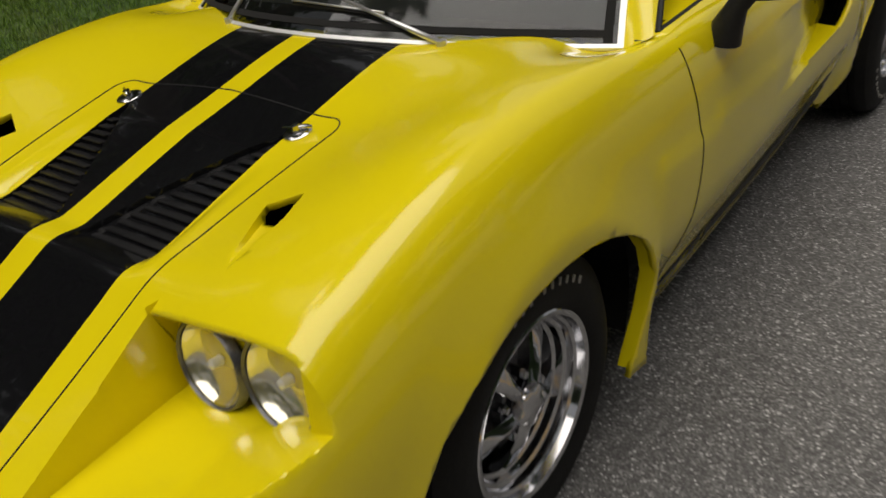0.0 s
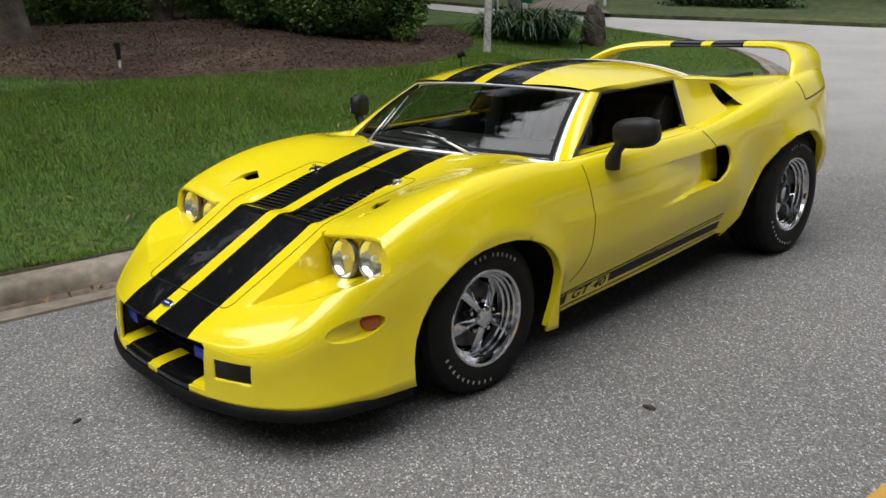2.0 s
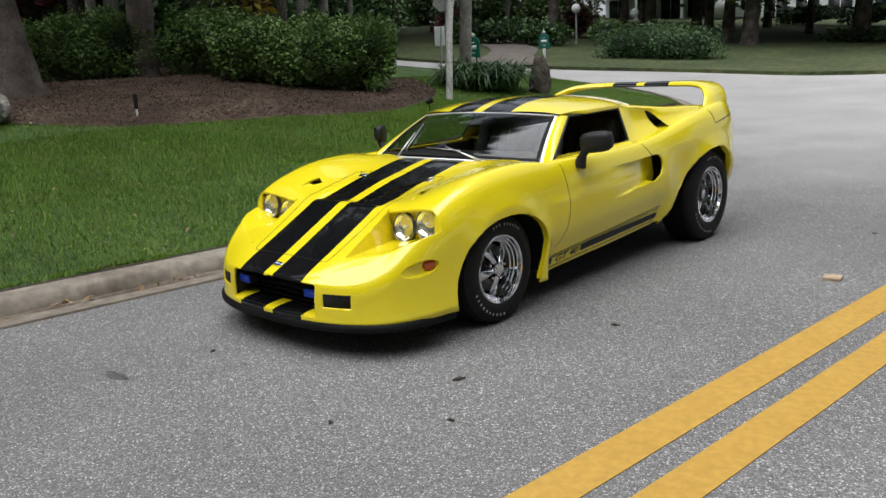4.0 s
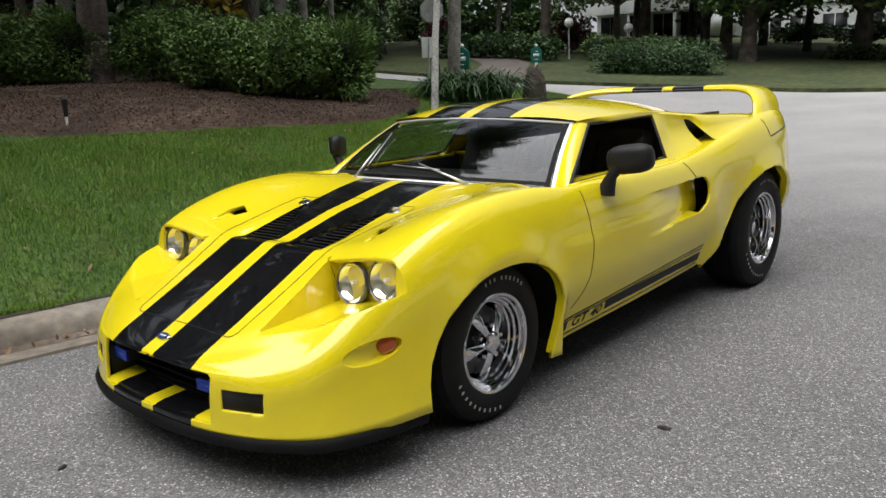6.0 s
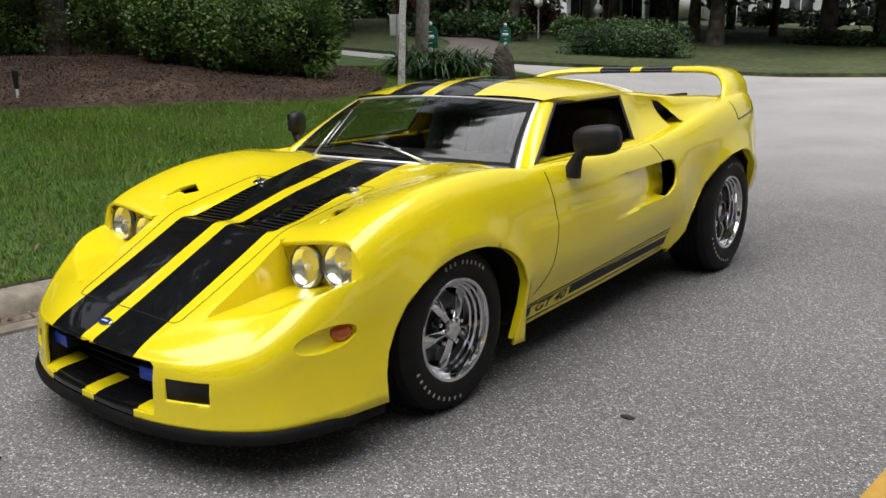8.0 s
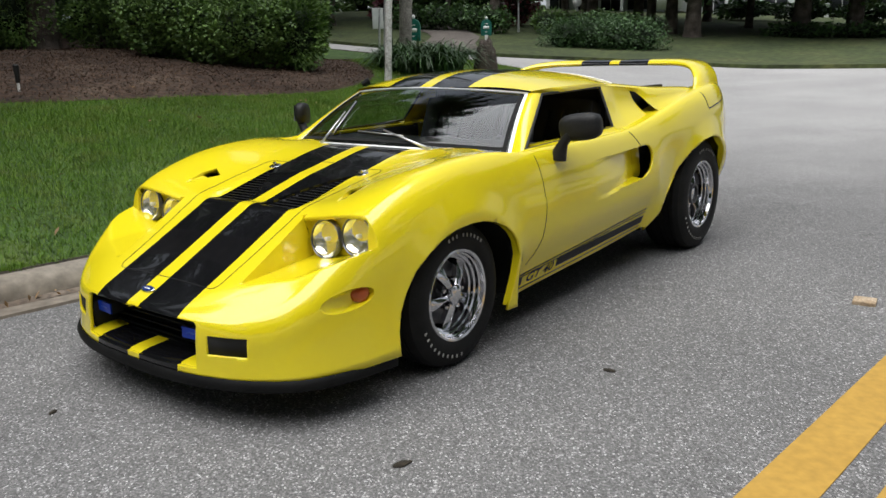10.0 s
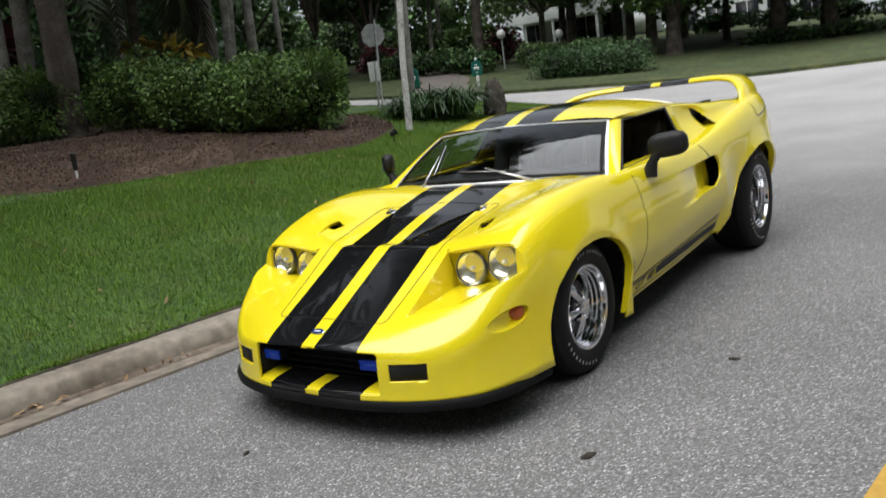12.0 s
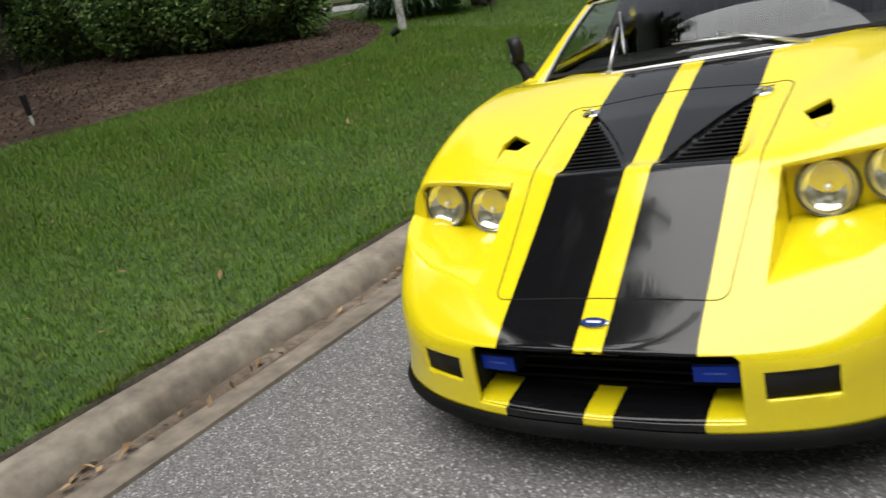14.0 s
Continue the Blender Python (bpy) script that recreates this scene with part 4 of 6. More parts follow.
for s in (1, -1):
    # yellow panel behind the lamps
    bm = bmesh.new()
    tops = [(x, (from_top(x * s, -0.395)[0] or Vector((0, 0, 0.62))).z - 0.008) for x in np.linspace(0.374, 0.70, 24)]
    sheet(bm, [[(0.374 * s, -0.436, tops[0][1])] + [(x * s, -0.396, z) for x, z in tops], [(0.376 * s, -0.436, 0.44)] + [(x * s, -0.390, 0.44) for x, z in tops]])
    part("lamp_panel", bm, M_paint, car)
    bm = bmesh.new()
    sheet(bm, [[(x * s, y, 0.4515 + 0.03 * (y + 0.75) / 0.32 + 0.12 * (x - 0.376) + 0.25 * max(0.0, x - 0.56)) for x in np.linspace(0.377, 0.70, 16)] for y in (-0.445, -0.41, -0.380)])
    part("lamp_shelf", bm, M_paint, car)
    # the floor of the hollow runs on under the lip of the scoop
    cols = [(from_side(1.516, z, s)[0], z) for z in np.linspace(0.560, 0.695, 10).tolist()]
    cols = [(abs(p.x) if p else 0.765, z) for p, z in cols]
    cols = [(cols[0][0] - 0.004, 0.535)] + cols + [(cols[-1][0] - 0.004, 0.720)]
    bm = bmesh.new()
    sheet(bm, [[((x - 0.15 * (y - 1.516)) * s, y, z) for x, z in cols] for y in (1.514, 1.54, 1.58, 1.62, 1.66)])
    bmesh.ops.recalc_face_normals(bm, faces=bm.faces)
    part("scoop_floor", bm, M_paint, car, "yellow floor running into the side scoop")
    headlamp(s, 0.625, 0.588)
    headlamp(s, 0.468, 0.560)
    # turn signal
    m = pose(0.716 * s, -0.512, 0.420, 0, 0, 62 * s)
    bm = bmesh.new()
    bmesh.ops.create_uvsphere(bm, u_segments=20, v_segments=12, radius=1, matrix=m @ Matrix.Diagonal((0.036, 0.020, 0.031, 1)))
    part("turn_signal", bm, M_amber, car, "amber turn signal lens")
    # bonnet scoop: raised lip, and a dark plate for the shade in its throat
    part("scoop_throat", boxed((0.11, 0.11, 0.004), pose(0.44 * s, -0.200, 0.634, 10, 0, 8 * s)), M_dark, car, "dark plate standing for the shade in the bonnet scoop")
    # hood pin
    p, n = from_top(0.267 * s, 0.0)
    pin = part("hood_pin", lathe([(0.028, 0.0), (0.028, 0.003), (0.022, 0.006), (0.009, 0.007), (0.008, 0.018), (0.001, 0.019)], 24, "z", m=Matrix.Translation(p) @ n.to_track_quat("Z", "Y").to_matrix().to_4x4()), M_chrome, car, "chrome hood pin with scuff plate")
    bm = bmesh.new()
    tube(bm, [p + Vector((-0.02 * s, -0.015, 0.014)), p + Vector((0.03 * s, 0.01, 0.014))], 0.003)
    part("clip", bm, M_chrome, pin)
    # louvre slats
    for k in range(16):
        y = -0.350 + 0.0215 * k
        x0 = 0.052 + 0.205 * max(0.0, (y + 0.36 + 0.014) / 0.36) ** 1.25
        if x0 > 0.23:
            continue
        z = float(SPINE(y)[1])
        part("louvre_slat", boxed((0.244 - x0, 0.0185, 0.003), pose((x0 + 0.248) / 2 * s, y, z - 0.0055 - float(bonnet_step(y)), 0, 0, 0) @ pose(0, 0, 0, -9, 0, 0), 0.001), M_slat, car)

# badge on the nose
p, n = from_top(0.0, -0.855)
m = Matrix.Translation(p + n * 0.002) @ pose(0, 0, 0, 26, 0, 0)
bm = lathe([(1.0, -0.004), (1.0, 0.003), (0.9, 0.005)], 32, "z", m=m @ Matrix.Diagonal((0.036, 0.016, 1, 1)))
badge = part("nose_badge", bm, M_chrome, car, "oval badge with chrome edge")
bm = bmesh.new()
bmesh.ops.create_circle(bm, cap_ends=True, segments=32, radius=1, matrix=m @ Matrix.Translation((0, 0, 0.0052)) @ Matrix.Diagonal((0.032, 0.0135, 1, 1)))
part("enamel", bm, M_badge, badge, "dark blue enamel oval")
part("mark", boxed((0.034, 0.006, 0.001), m @ pose(0, 0, 0.006), 0.0003), M_trim, badge)

# ---- cabin ----
def ws(u, v):
    """Windscreen: u from -1 to 1 across, v from the cowl (0) to the roof (1)."""
    b = Vector((0.660 * u, 0.298 + 0.214 * u * u, 0.800 - 0.032 * u * u))
    t = Vector((0.532 * u, 0.758 + 0.104 * u * u, 1.040 - 0.026 * u * u))
    p = b.lerp(t, v)
    return p + Vector((0, -0.5, 0.85)) * 0.03 * v * (1 - v) * 4 * (1 - 0.5 * u * u)


us = np.linspace(-1, 1, 33)
bm = bmesh.new()
sheet(bm, [[ws(u, v) for u in us] for v in np.linspace(0, 1, 13)])
bmesh.ops.recalc_face_normals(bm, faces=bm.faces)
glass = part("windscreen", bm, M_glass, car, "dark tinted windscreen reflecting sky and palms")
glass.visible_shadow = False


def band(name, line, inward, width, mat, lift=0.004, parent=None, label=""):
    bm = bmesh.new()
    rows = []
    for p, q in zip(line, inward):
        d = (q - p).normalized() * width
        up = Vector((0, -0.4, 0.9)) * lift
        rows.append([p - d * 0.15 - up, p - d * 0.15 + up, p + d + up, p + d - up])
    sheet(bm, rows)
    bmesh.ops.recalc_face_normals(bm, faces=bm.faces)
    return part(name, bm, mat, parent or car, label)


band("windscreen_trim", [ws(u, 0) for u in us], [ws(u, 0.1) for u in us], 0.008, M_trim, label="bright lower windscreen trim")
band("windscreen_trim", [ws(u, 1) for u in us], [ws(u, 0.9) for u in us], 0.012, M_trim, label="bright upper windscreen trim")
vs = np.linspace(0, 1, 13)
for s in (1, -1):
    band("windscreen_trim", [ws(s, v) for v in vs], [ws(s * 0.9, v) for v in vs], 0.011, M_trim, label="bright side windscreen trim")
    band("windscreen_seal", [ws(s * 0.97, v) for v in vs], [ws(s * 0.9, v) for v in vs], 0.016, M_dark, 0.002)
band("windscreen_seal", [ws(u * 0.97, 0.06) for u in us], [ws(u * 0.97, 0.2) for u in us], 0.014, M_dark, 0.002)


# side window outline: front foot, front top, rear top, rear foot
WIN = [Vector((0.715, 0.548, 0.793)), Vector((0.576, 0.915, 1.006)), Vector((0.584, 1.479, 1.014)), Vector((0.700, 1.408, 0.814))]


def flip(v, s):
    return Vector((v.x * s, v.y, v.z))


ROOF = curve([(0.75, 1.040, 0.530, 1.012), (0.85, 1.074, 0.552, 1.022), (0.95, 1.097, 0.568, 1.030), (1.08, 1.110, 0.578, 1.034), (1.30, 1.113, 0.583, 1.036), (1.50, 1.103, 0.586, 1.034), (1.62, 1.088, 0.580, 1.022)])
bm = bmesh.new()
rows = []
for k in np.linspace(0, 1, 26):
    row = []
    for u in np.linspace(-1, 1, 31):
        y0 = 0.753 + 0.106 * u * u
        y = y0 + (1.62 - y0) * k
        zc, xe, ze = ROOF(max(y, 0.75))
        row.append((xe * u, y, zc + (ze - zc) * abs(u) ** 2.6))
    rows.append(row)
sheet(bm, rows)
# the turned-down edges above the doors
for s in (1, -1):
    sheet(bm, [[(rows[k][-1 if s > 0 else 0][0], rows[k][0][1], rows[k][0][2]) if j == 0 else
                ((0.590 if j == 1 else 0.584) * s * (1 if k > 7 else 0.93 + 0.01 * k), rows[k][0][1] + 0.002, 1.020 if j == 1 else 1.006) for j in range(3)] for k in range(26)])
bmesh.ops.recalc_face_normals(bm, faces=bm.faces)
tail_edge = [Vector(p) + Vector((0, 0.004, 0.004)) for p in rows[-1]]
roof = part("roof_panel", bm, M_striped, car, "yellow roof with twin black stripes", sharp=60)

BUTTRESS = curve([  # height, outer edge, and the body edge it falls to
    (1.50, 1.028, 0.588, 0.745, 0.81), (1.70, 1.012, 0.622, 0.742, 0.83), (1.85, 0.996, 0.655, 0.740, 0.852), (2.0, 0.982, 0.680, 0.745, 0.885), (2.15, 0.975, 0.695, 0.752, 0.912),
    (2.3, 0.970, 0.703, 0.752, 0.932), (2.45, 0.962, 0.706, 0.748, 0.945), (2.60, 0.950, 0.70, 0.74, 0.945)])
part("roof_trim", tube(bmesh.new(), [tuple(p) for p in tail_edge], 0.0045, 8), M_trim, car, "bright trim along the rear edge of the roof")
for s in (1, -1):
    # windscreen pillar, between the screen and the side window
    bm = bmesh.new()
    rows = []
    for t in np.linspace(0, 1, 12):
        a = ws(s, t)
        b = flip(WIN[0].lerp(WIN[1], t), s)
        bow = Vector((0.012 * s, -0.010, 0.004))
        rows.append([a + Vector((0, 0.01, -0.02))] + [a.lerp(b, q) + bow * (4 * q * (1 - q)) for q in np.linspace(0, 1, 9).tolist()] + [b + Vector((-0.02 * s, 0.0, -0.01))])
    sheet(bm, rows)
    bmesh.ops.recalc_face_normals(bm, faces=bm.faces)
    part("windscreen_pillar", bm, M_paint, car)
    # belt strip under the window, closing onto the door
    bm = bmesh.new()
    rows = []
    for t in np.linspace(0, 1, 14):
        b = flip(WIN[0].lerp(WIN[3], t), s)
        rows.append([b + Vector((-0.012 * s, 0, 0.004)), b + Vector((0.005 * s, 0, 0.004)), Vector((0.752 * s, b.y, 0.788))])
    first = [Vector((0.66 * s, 0.53, 0.775)), Vector((0.69 * s, 0.52, 0.776)), Vector((0.74 * s, 0.52, 0.772))]
    sheet(bm, [first] + rows)
    bmesh.ops.recalc_face_normals(bm, faces=bm.faces)
    part("belt_strip", bm, M_paint, car)
    # black window surround and glass
    for a, b in ((0, 1), (1, 2), (2, 3), (3, 0)):
        bm = bmesh.new()
        pa, pb = flip(WIN[a], s), flip(WIN[b], s)
        tube(bm, [pa, pa.lerp(pb, 0.5), pb], 0.007, 8)
        part("window_seal", bm, M_black, car)
    # sail panel behind the window, hollowed, running back to the intake
    bm = bmesh.new()
    rows = []
    for t in np.linspace(0, 1, 14).tolist():
        top = Vector(((0.589 + 0.035 * t) * s, 1.479 + 0.265 * t, 1.020 - 0.020 * t))
        foot = Vector(((0.704 + 0.012 * t) * s, 1.408 + 0.415 * t, 0.792 + 0.046 * t))
        rows.append([top.lerp(foot, q) + Vector((-0.028 * s * math.sin(q * math.pi) * min(1, t * 2.5), 0, 0)) for q in np.linspace(0, 1, 11).tolist()])
    sheet(bm, rows)
    bmesh.ops.recalc_face_normals(bm, faces=bm.faces)
    part("sail_panel", bm, M_paint, car)
    # buttress above the intake, from the roof down to the hip
    bm = bmesh.new()
    rows = []
    for y in np.linspace(1.50, 2.60, 45):
        z, xo, xe, ze = BUTTRESS(y)
        w = float(np.clip((y - 1.79) / 0.12, 0, 1))
        w = w * w * (3 - 2 * w)
        lip = Vector((xo - 0.012, y, z - 0.026))
        end = lip.lerp(Vector((xe, y, ze)), w)
        row = [(xo - 0.14, y, z - 0.004), (xo - 0.10, y, z + 0.008), (xo - 0.06, y, z + 0.010), (xo - 0.02, y, z + 0.004), (xo, y, z - 0.008)]
        edge = Vector(row[-1])
        for q in (0.25, 0.5, 0.75, 1.0):
            p = edge.lerp(end, q) + Vector((-0.010, 0, -0.010)) * (w * math.sin(q * math.pi))
            row.append(tuple(p))
        rows.append([(a * s, b, c) for a, b, c in row])
    sheet(bm, rows)
    bmesh.ops.recalc_face_normals(bm, faces=bm.faces)
    part("buttress", bm, M_paint, car, "yellow buttress above the air intake", sharp=70)
    # dark boxes give the shade inside the air intake
    part("intake_throat", boxed((0.03, 0.80, 0.24), pose(0.545 * s, 1.95, 0.87)), M_dark, car, "dark box standing for the shade in the engine air intake")
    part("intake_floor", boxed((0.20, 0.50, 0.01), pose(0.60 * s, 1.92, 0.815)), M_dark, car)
    bm = bmesh.new()
    tube(bm, [((float(BUTTRESS(y)[1]) - 0.13) * s, y, float(BUTTRESS(y)[0]) + 0.006) for y in (1.50, 1.6, 1.7, 1.8, 1.9)], 0.006, 8)
    part("roof_trim", bm, M_trim, car, "bright trim strip at the rear of the roof")

# rear window and engine deck
bm = bmesh.new()
rows = []
for t in np.linspace(0, 1, 12):
    y = 1.62 + 0.62 * t
    z = 1.086 - 0.198 * t
    rows.append([(u * (0.575 - 0.075 * t), y, z - (0.064 - 0.05 * t) * abs(u) ** 2.6) for u in np.linspace(-1, 1, 19)])
sheet(bm, rows)
bmesh.ops.recalc_face_normals(bm, faces=bm.faces)
part("rear_window", bm, M_black_gloss, car, "black sloping rear screen")
bm = bmesh.new()
sheet(bm, [[(u * 0.50, y, 0.888 - 0.01 * (y - 2.2) - 0.006 * u * u) for u in np.linspace(-1, 1, 13)] for y in np.linspace(2.2, 3.2, 12)])
part("engine_cover", bm, M_black_gloss, car, "black engine cover")
for k in range(7):
    part("cover_slat", boxed((0.80, 0.05, 0.004), pose(0, 2.3 + 0.11 * k, 0.893, 20, 0, 0), 0.001), M_black, car)

# rear wing: a hoop rising out of the rear quarters
HOOP = curve([  # x, height, front, rear
    (0.0, 0.0, 1.104, 2.84, 3.045), (0.35, 0.30, 1.104, 2.825, 3.045), (0.55, 0.48, 1.100, 2.77, 3.03), (0.70, 0.59, 1.082, 2.68, 2.985), (0.82, 0.655, 1.046, 2.59, 2.935), (0.92, 0.695, 1.0, 2.51, 2.90),
    (1.0, 0.72, 0.93, 2.43, 2.87)])
bm = bmesh.new()
rows = []
for q in np.r_[-np.linspace(1, 0, 40)[:-1], np.linspace(0, 1, 40)]:
    x, z, ya, yb = HOOP(abs(q))
    d = HOOP(min(abs(q) + 0.01, 1)) - HOOP(max(abs(q) - 0.01, 0))
    n = Vector((-d[1], 0, d[0])).normalized() if abs(q) > 0.01 else Vector((0, 0, 1))
    sgn = -1 if q < 0 else 1
    row = []
    for a in np.linspace(0, 2 * math.pi, 20, endpoint=False):
        along = 0.5 - 0.5 * math.cos(a)
        th = 0.021 * math.sin(a) * (1.25 - along) * (1 + 0.4 * abs(q))
        p = Vector((x, ya + (yb - ya) * along, z + 0.02 * along)) + n * th
        row.append((p.x * sgn, p.y, p.z))
    rows.append(row)
sheet(bm, rows, True)
bmesh.ops.recalc_face_normals(bm, faces=bm.faces)
part("rear_wing", bm, M_striped, car, "yellow hoop wing with twin black stripes")


# mirrors
def rounded(size, m, power=3.2, n=28):
    """A soft-cornered solid."""
    bm = bmesh.new()
    bmesh.ops.create_uvsphere(bm, u_segments=n, v_segments=n // 2, radius=1)
    for v in bm.verts:
        k = sum(abs(c) ** power for c in v.co) ** (-1 / power)
        v.co = Vector((v.co.x * k * size[0] / 2, v.co.y * k * size[1] / 2, v.co.z * k * size[2] / 2))
    bmesh.ops.transform(bm, matrix=m, verts=bm.verts)
    return bm


for s in (1, -1):
    x, y, z = (0.79, 0.70, 0.762) if s > 0 else (0.79, 0.69, 0.765)
    turn = 10 if s > 0 else 125
    out = 0.085 if s > 0 else 0.07
    bm = bmesh.new()
    tube(bm, [(x * s, y, z - 0.025), ((x + 0.005) * s, y, z + 0.01), ((x + 0.022) * s, y, z + 0.05), ((x + 0.05) * s, y + 0.005, z + 0.09)], [0.034, 0.032, 0.022, 0.022], 14)
    mirror = part("door_mirror", bm, M_black, car, "matt black door mirror on a short stalk")
    m = pose((x + out) * s, y + 0.04, z + (0.118 if s > 0 else 0.132), 0, -6 * s, turn)
    part("mirror_shell", rounded((0.19, 0.10 if s > 0 else 0.065, 0.118), m), M_black, mirror)
    part("mirror_glass", boxed((0.15, 0.004, 0.085), m @ pose(0, 0.05 if s > 0 else 0.032, 0), 0.001), M_chrome, mirror)


# wipers
def wiper(x, y, z, tip, blade):
    bm = bmesh.new()
    tube(bm, [(x, y, z - 0.02), (x, y, z + 0.022)], 0.011, 12)
    w = part("wiper", bm, M_alu, car, "bright metal wiper arm")
    bm = bmesh.new()
    tube(bm, [(x, y, z + 0.016), tip], [0.007, 0.0035], 8)
    part("arm", bm, M_alu, w)
    bm = bmesh.new()
    tube(bm, blade, 0.0045, 6)
    part("blade", bm, M_black, w, "black rubber blade")
    part("blade_frame", tube(bmesh.new(), [Vector(p) + Vector((0, -0.003, 0.008)) for p in blade], 0.003, 6), M_alu, w)


wiper(0.345, 0.345, 0.785, ws(0.12, 0.16) + Vector((0, -0.01, 0.02)), [ws(0.30, 0.10) + Vector((0, 0, 0.012)), ws(-0.12, 0.13) + Vector((0, 0, 0.012))])
wiper(-0.315, 0.345, 0.785, ws(-0.52, 0.42) + Vector((0, -0.01, 0.02)), [ws(-0.40, 0.12) + Vector((0, 0, 0.012)), ws(-0.58, 0.62) + Vector((0, 0, 0.012))])

# cabin inside
part("dashboard", boxed((1.2, 0.32, 0.12), pose(0, 0.72, 0.73), 0.03), M_seat, car, "black dashboard")
bm = lathe([(0.165, -0.012), (0.18, -0.012), (0.185, 0), (0.18, 0.012), (0.165, 0.012), (0.16, 0), (0.165, -0.012)], 36, "z", m=pose(0.33, 0.93, 0.80, 65, 0, 0))
wheel = part("steering_wheel", bm, M_seat, car, "dark steering wheel")
for a in (90, 210, 330):
    part("spoke", boxed((0.16, 0.02, 0.006), pose(0.33, 0.93, 0.80, 65, 0, 0) @ pose(0, 0, 0, 0, 0, a) @ pose(0.08, 0, 0)), M_steel, wheel)
for x in (0.33, -0.33):
    seat = part("seat", boxed((0.46, 0.5, 0.16), pose(x, 1.12, 0.42, 8, 0, 0), 0.04), M_seat, car, "black bucket seat")
    part("backrest", boxed((0.46, 0.13, 0.55), pose(x, 1.43, 0.68, -22, 0, 0), 0.045), M_seat, seat)
    for k in range(4):
        part("back_rib", boxed((0.06, 0.03, 0.42), pose(x - 0.13 + 0.086 * k, 1.36, 0.70, -22, 0, 0), 0.012), M_seat, seat)
for x in (0.672, -0.672):
    part("door_top", boxed((0.075, 0.80, 0.014), pose(x, 1.02, 0.792), 0.004), M_paint, car)
part("bulkhead", boxed((1.16, 0.03, 0.55), pose(0, 1.60, 0.72, -6, 0, 0)), M_seat, car)
part("door_lining", boxed((0.02, 1.0, 0.45), pose(0.69, 1.02, 0.56)), M_seat, car)
part("door_lining", boxed((0.02, 1.0, 0.45), pose(-0.69, 1.02, 0.56)), M_seat, car)


# ---- wheels ----
def road_wheel(x, y, r, width, rim_r, s, dish=0.0):
    """A white-lettered tyre on a chrome five-spoke rim; x is its outer face."""
    m = pose(x * s, y, r) @ Matrix.Diagonal((s, 1, 1, 1))
    h = width
    tread = [(rim_r - 0.012, -h + 0.03), (rim_r + 0.012, -h + 0.004), (rim_r + 0.05, -h), (r - 0.04, -h + 0.004), (r - 0.012, -h + 0.025), (r, -h + 0.055)]
    n = 5
    for k in range(n):
        a = -h + 0.055 + (h - 0.11) * k / n
        b = a + (h - 0.11) / n
        tread += [(r, a + 0.004), (r - 0.007, a + 0.006), (r - 0.007, a + 0.011), (r, a + 0.013), (r, b)]
    tread += [(r, -0.055), (r - 0.010, -0.026), (r - 0.035, -0.008), (rim_r + 0.055, 0.0), (rim_r + 0.018, -0.004), (rim_r + 0.004, -0.012), (rim_r - 0.012, -0.03)]
    wheel = part("wheel", lathe([(0.05, -h * 0.5), (0.06, -h * 0.5), (0.06, -0.05), (0.05, -0.05)], 20, m=m), M_steel, car)
    part("tyre", lathe(tread, 72, m=m), M_rubber, wheel, "black radial tyre with raised white lettering")
    rim = part("rim", lathe([(rim_r - 0.02, -h + 0.02), (rim_r - 0.022, -0.05), (rim_r + 0.002, -0.028), (rim_r + 0.008, -0.012), (rim_r + 0.004, -0.008), (rim_r - 0.006, -0.011),
                             (rim_r - 0.010, -0.026), (rim_r - 0.016, -0.030), (rim_r - 0.018, -0.044), (rim_r - 0.026, -0.048), (rim_r - 0.028, -0.062), (rim_r - 0.036, -0.066), (rim_r - 0.038, -0.10 - dish)], 64, m=m), M_chrome, wheel, "polished chrome rim")
    part("brake_drum", lathe([(0.001, -0.10 - dish), (rim_r - 0.05, -0.10 - dish), (rim_r - 0.05, -0.16 - dish)], 32, m=m), M_brake, wheel, "grey brake behind the spokes")
    for k in range(5):
        bm = bmesh.new()
        rows = []
        for t in np.linspace(0, 1, 9).tolist():
            rr = 0.026 + (rim_r - 0.046) * t
            wid = 0.012 + 0.022 * t ** 1.2
            dep = -0.030 - 0.012 * t - 0.026 * t * t - dish
            ridge = 0.006 * math.sin(math.pi * min(1.0, 0.25 + t))
            rows.append([(dep - 0.034, -wid * 0.9, rr), (dep - 0.008, -wid, rr), (dep - 0.003, -wid * 0.8, rr), (dep + ridge, -wid * 0.16, rr), (dep + ridge, wid * 0.16, rr), (dep - 0.003, wid * 0.8, rr), (dep - 0.008, wid, rr), (dep - 0.034, wid * 0.9, rr)])
        sheet(bm, rows)
        bmesh.ops.recalc_face_normals(bm, faces=bm.faces)
        bmesh.ops.transform(bm, matrix=m @ pose(0, 0, 0, 72 * k + 30, 0, 0), verts=bm.verts)
        part("spoke", bm, M_chrome, rim, sharp=25)
    # a five-lobed cap: the lobes run out into the spokes
    bm = bmesh.new()
    rows = []
    for r0, along in ((0.040, -0.060), (0.040, -0.030), (0.037, -0.022), (0.030, -0.018), (0.016, -0.016), (0.001, -0.0155)):
        rows.append([(along - dish, -r0 * (1 + 0.13 * math.cos(5 * a)) * math.sin(a + radians(30)), r0 * (1 + 0.13 * math.cos(5 * a)) * math.cos(a + radians(30))) for a in np.linspace(0, 2 * math.pi, 40, endpoint=False).tolist()])
    sheet(bm, rows, True)
    bmesh.ops.transform(bm, matrix=m, verts=bm.verts)
    part("hub_cap", bm, M_chrome, wheel, "lobed chrome hub cap")
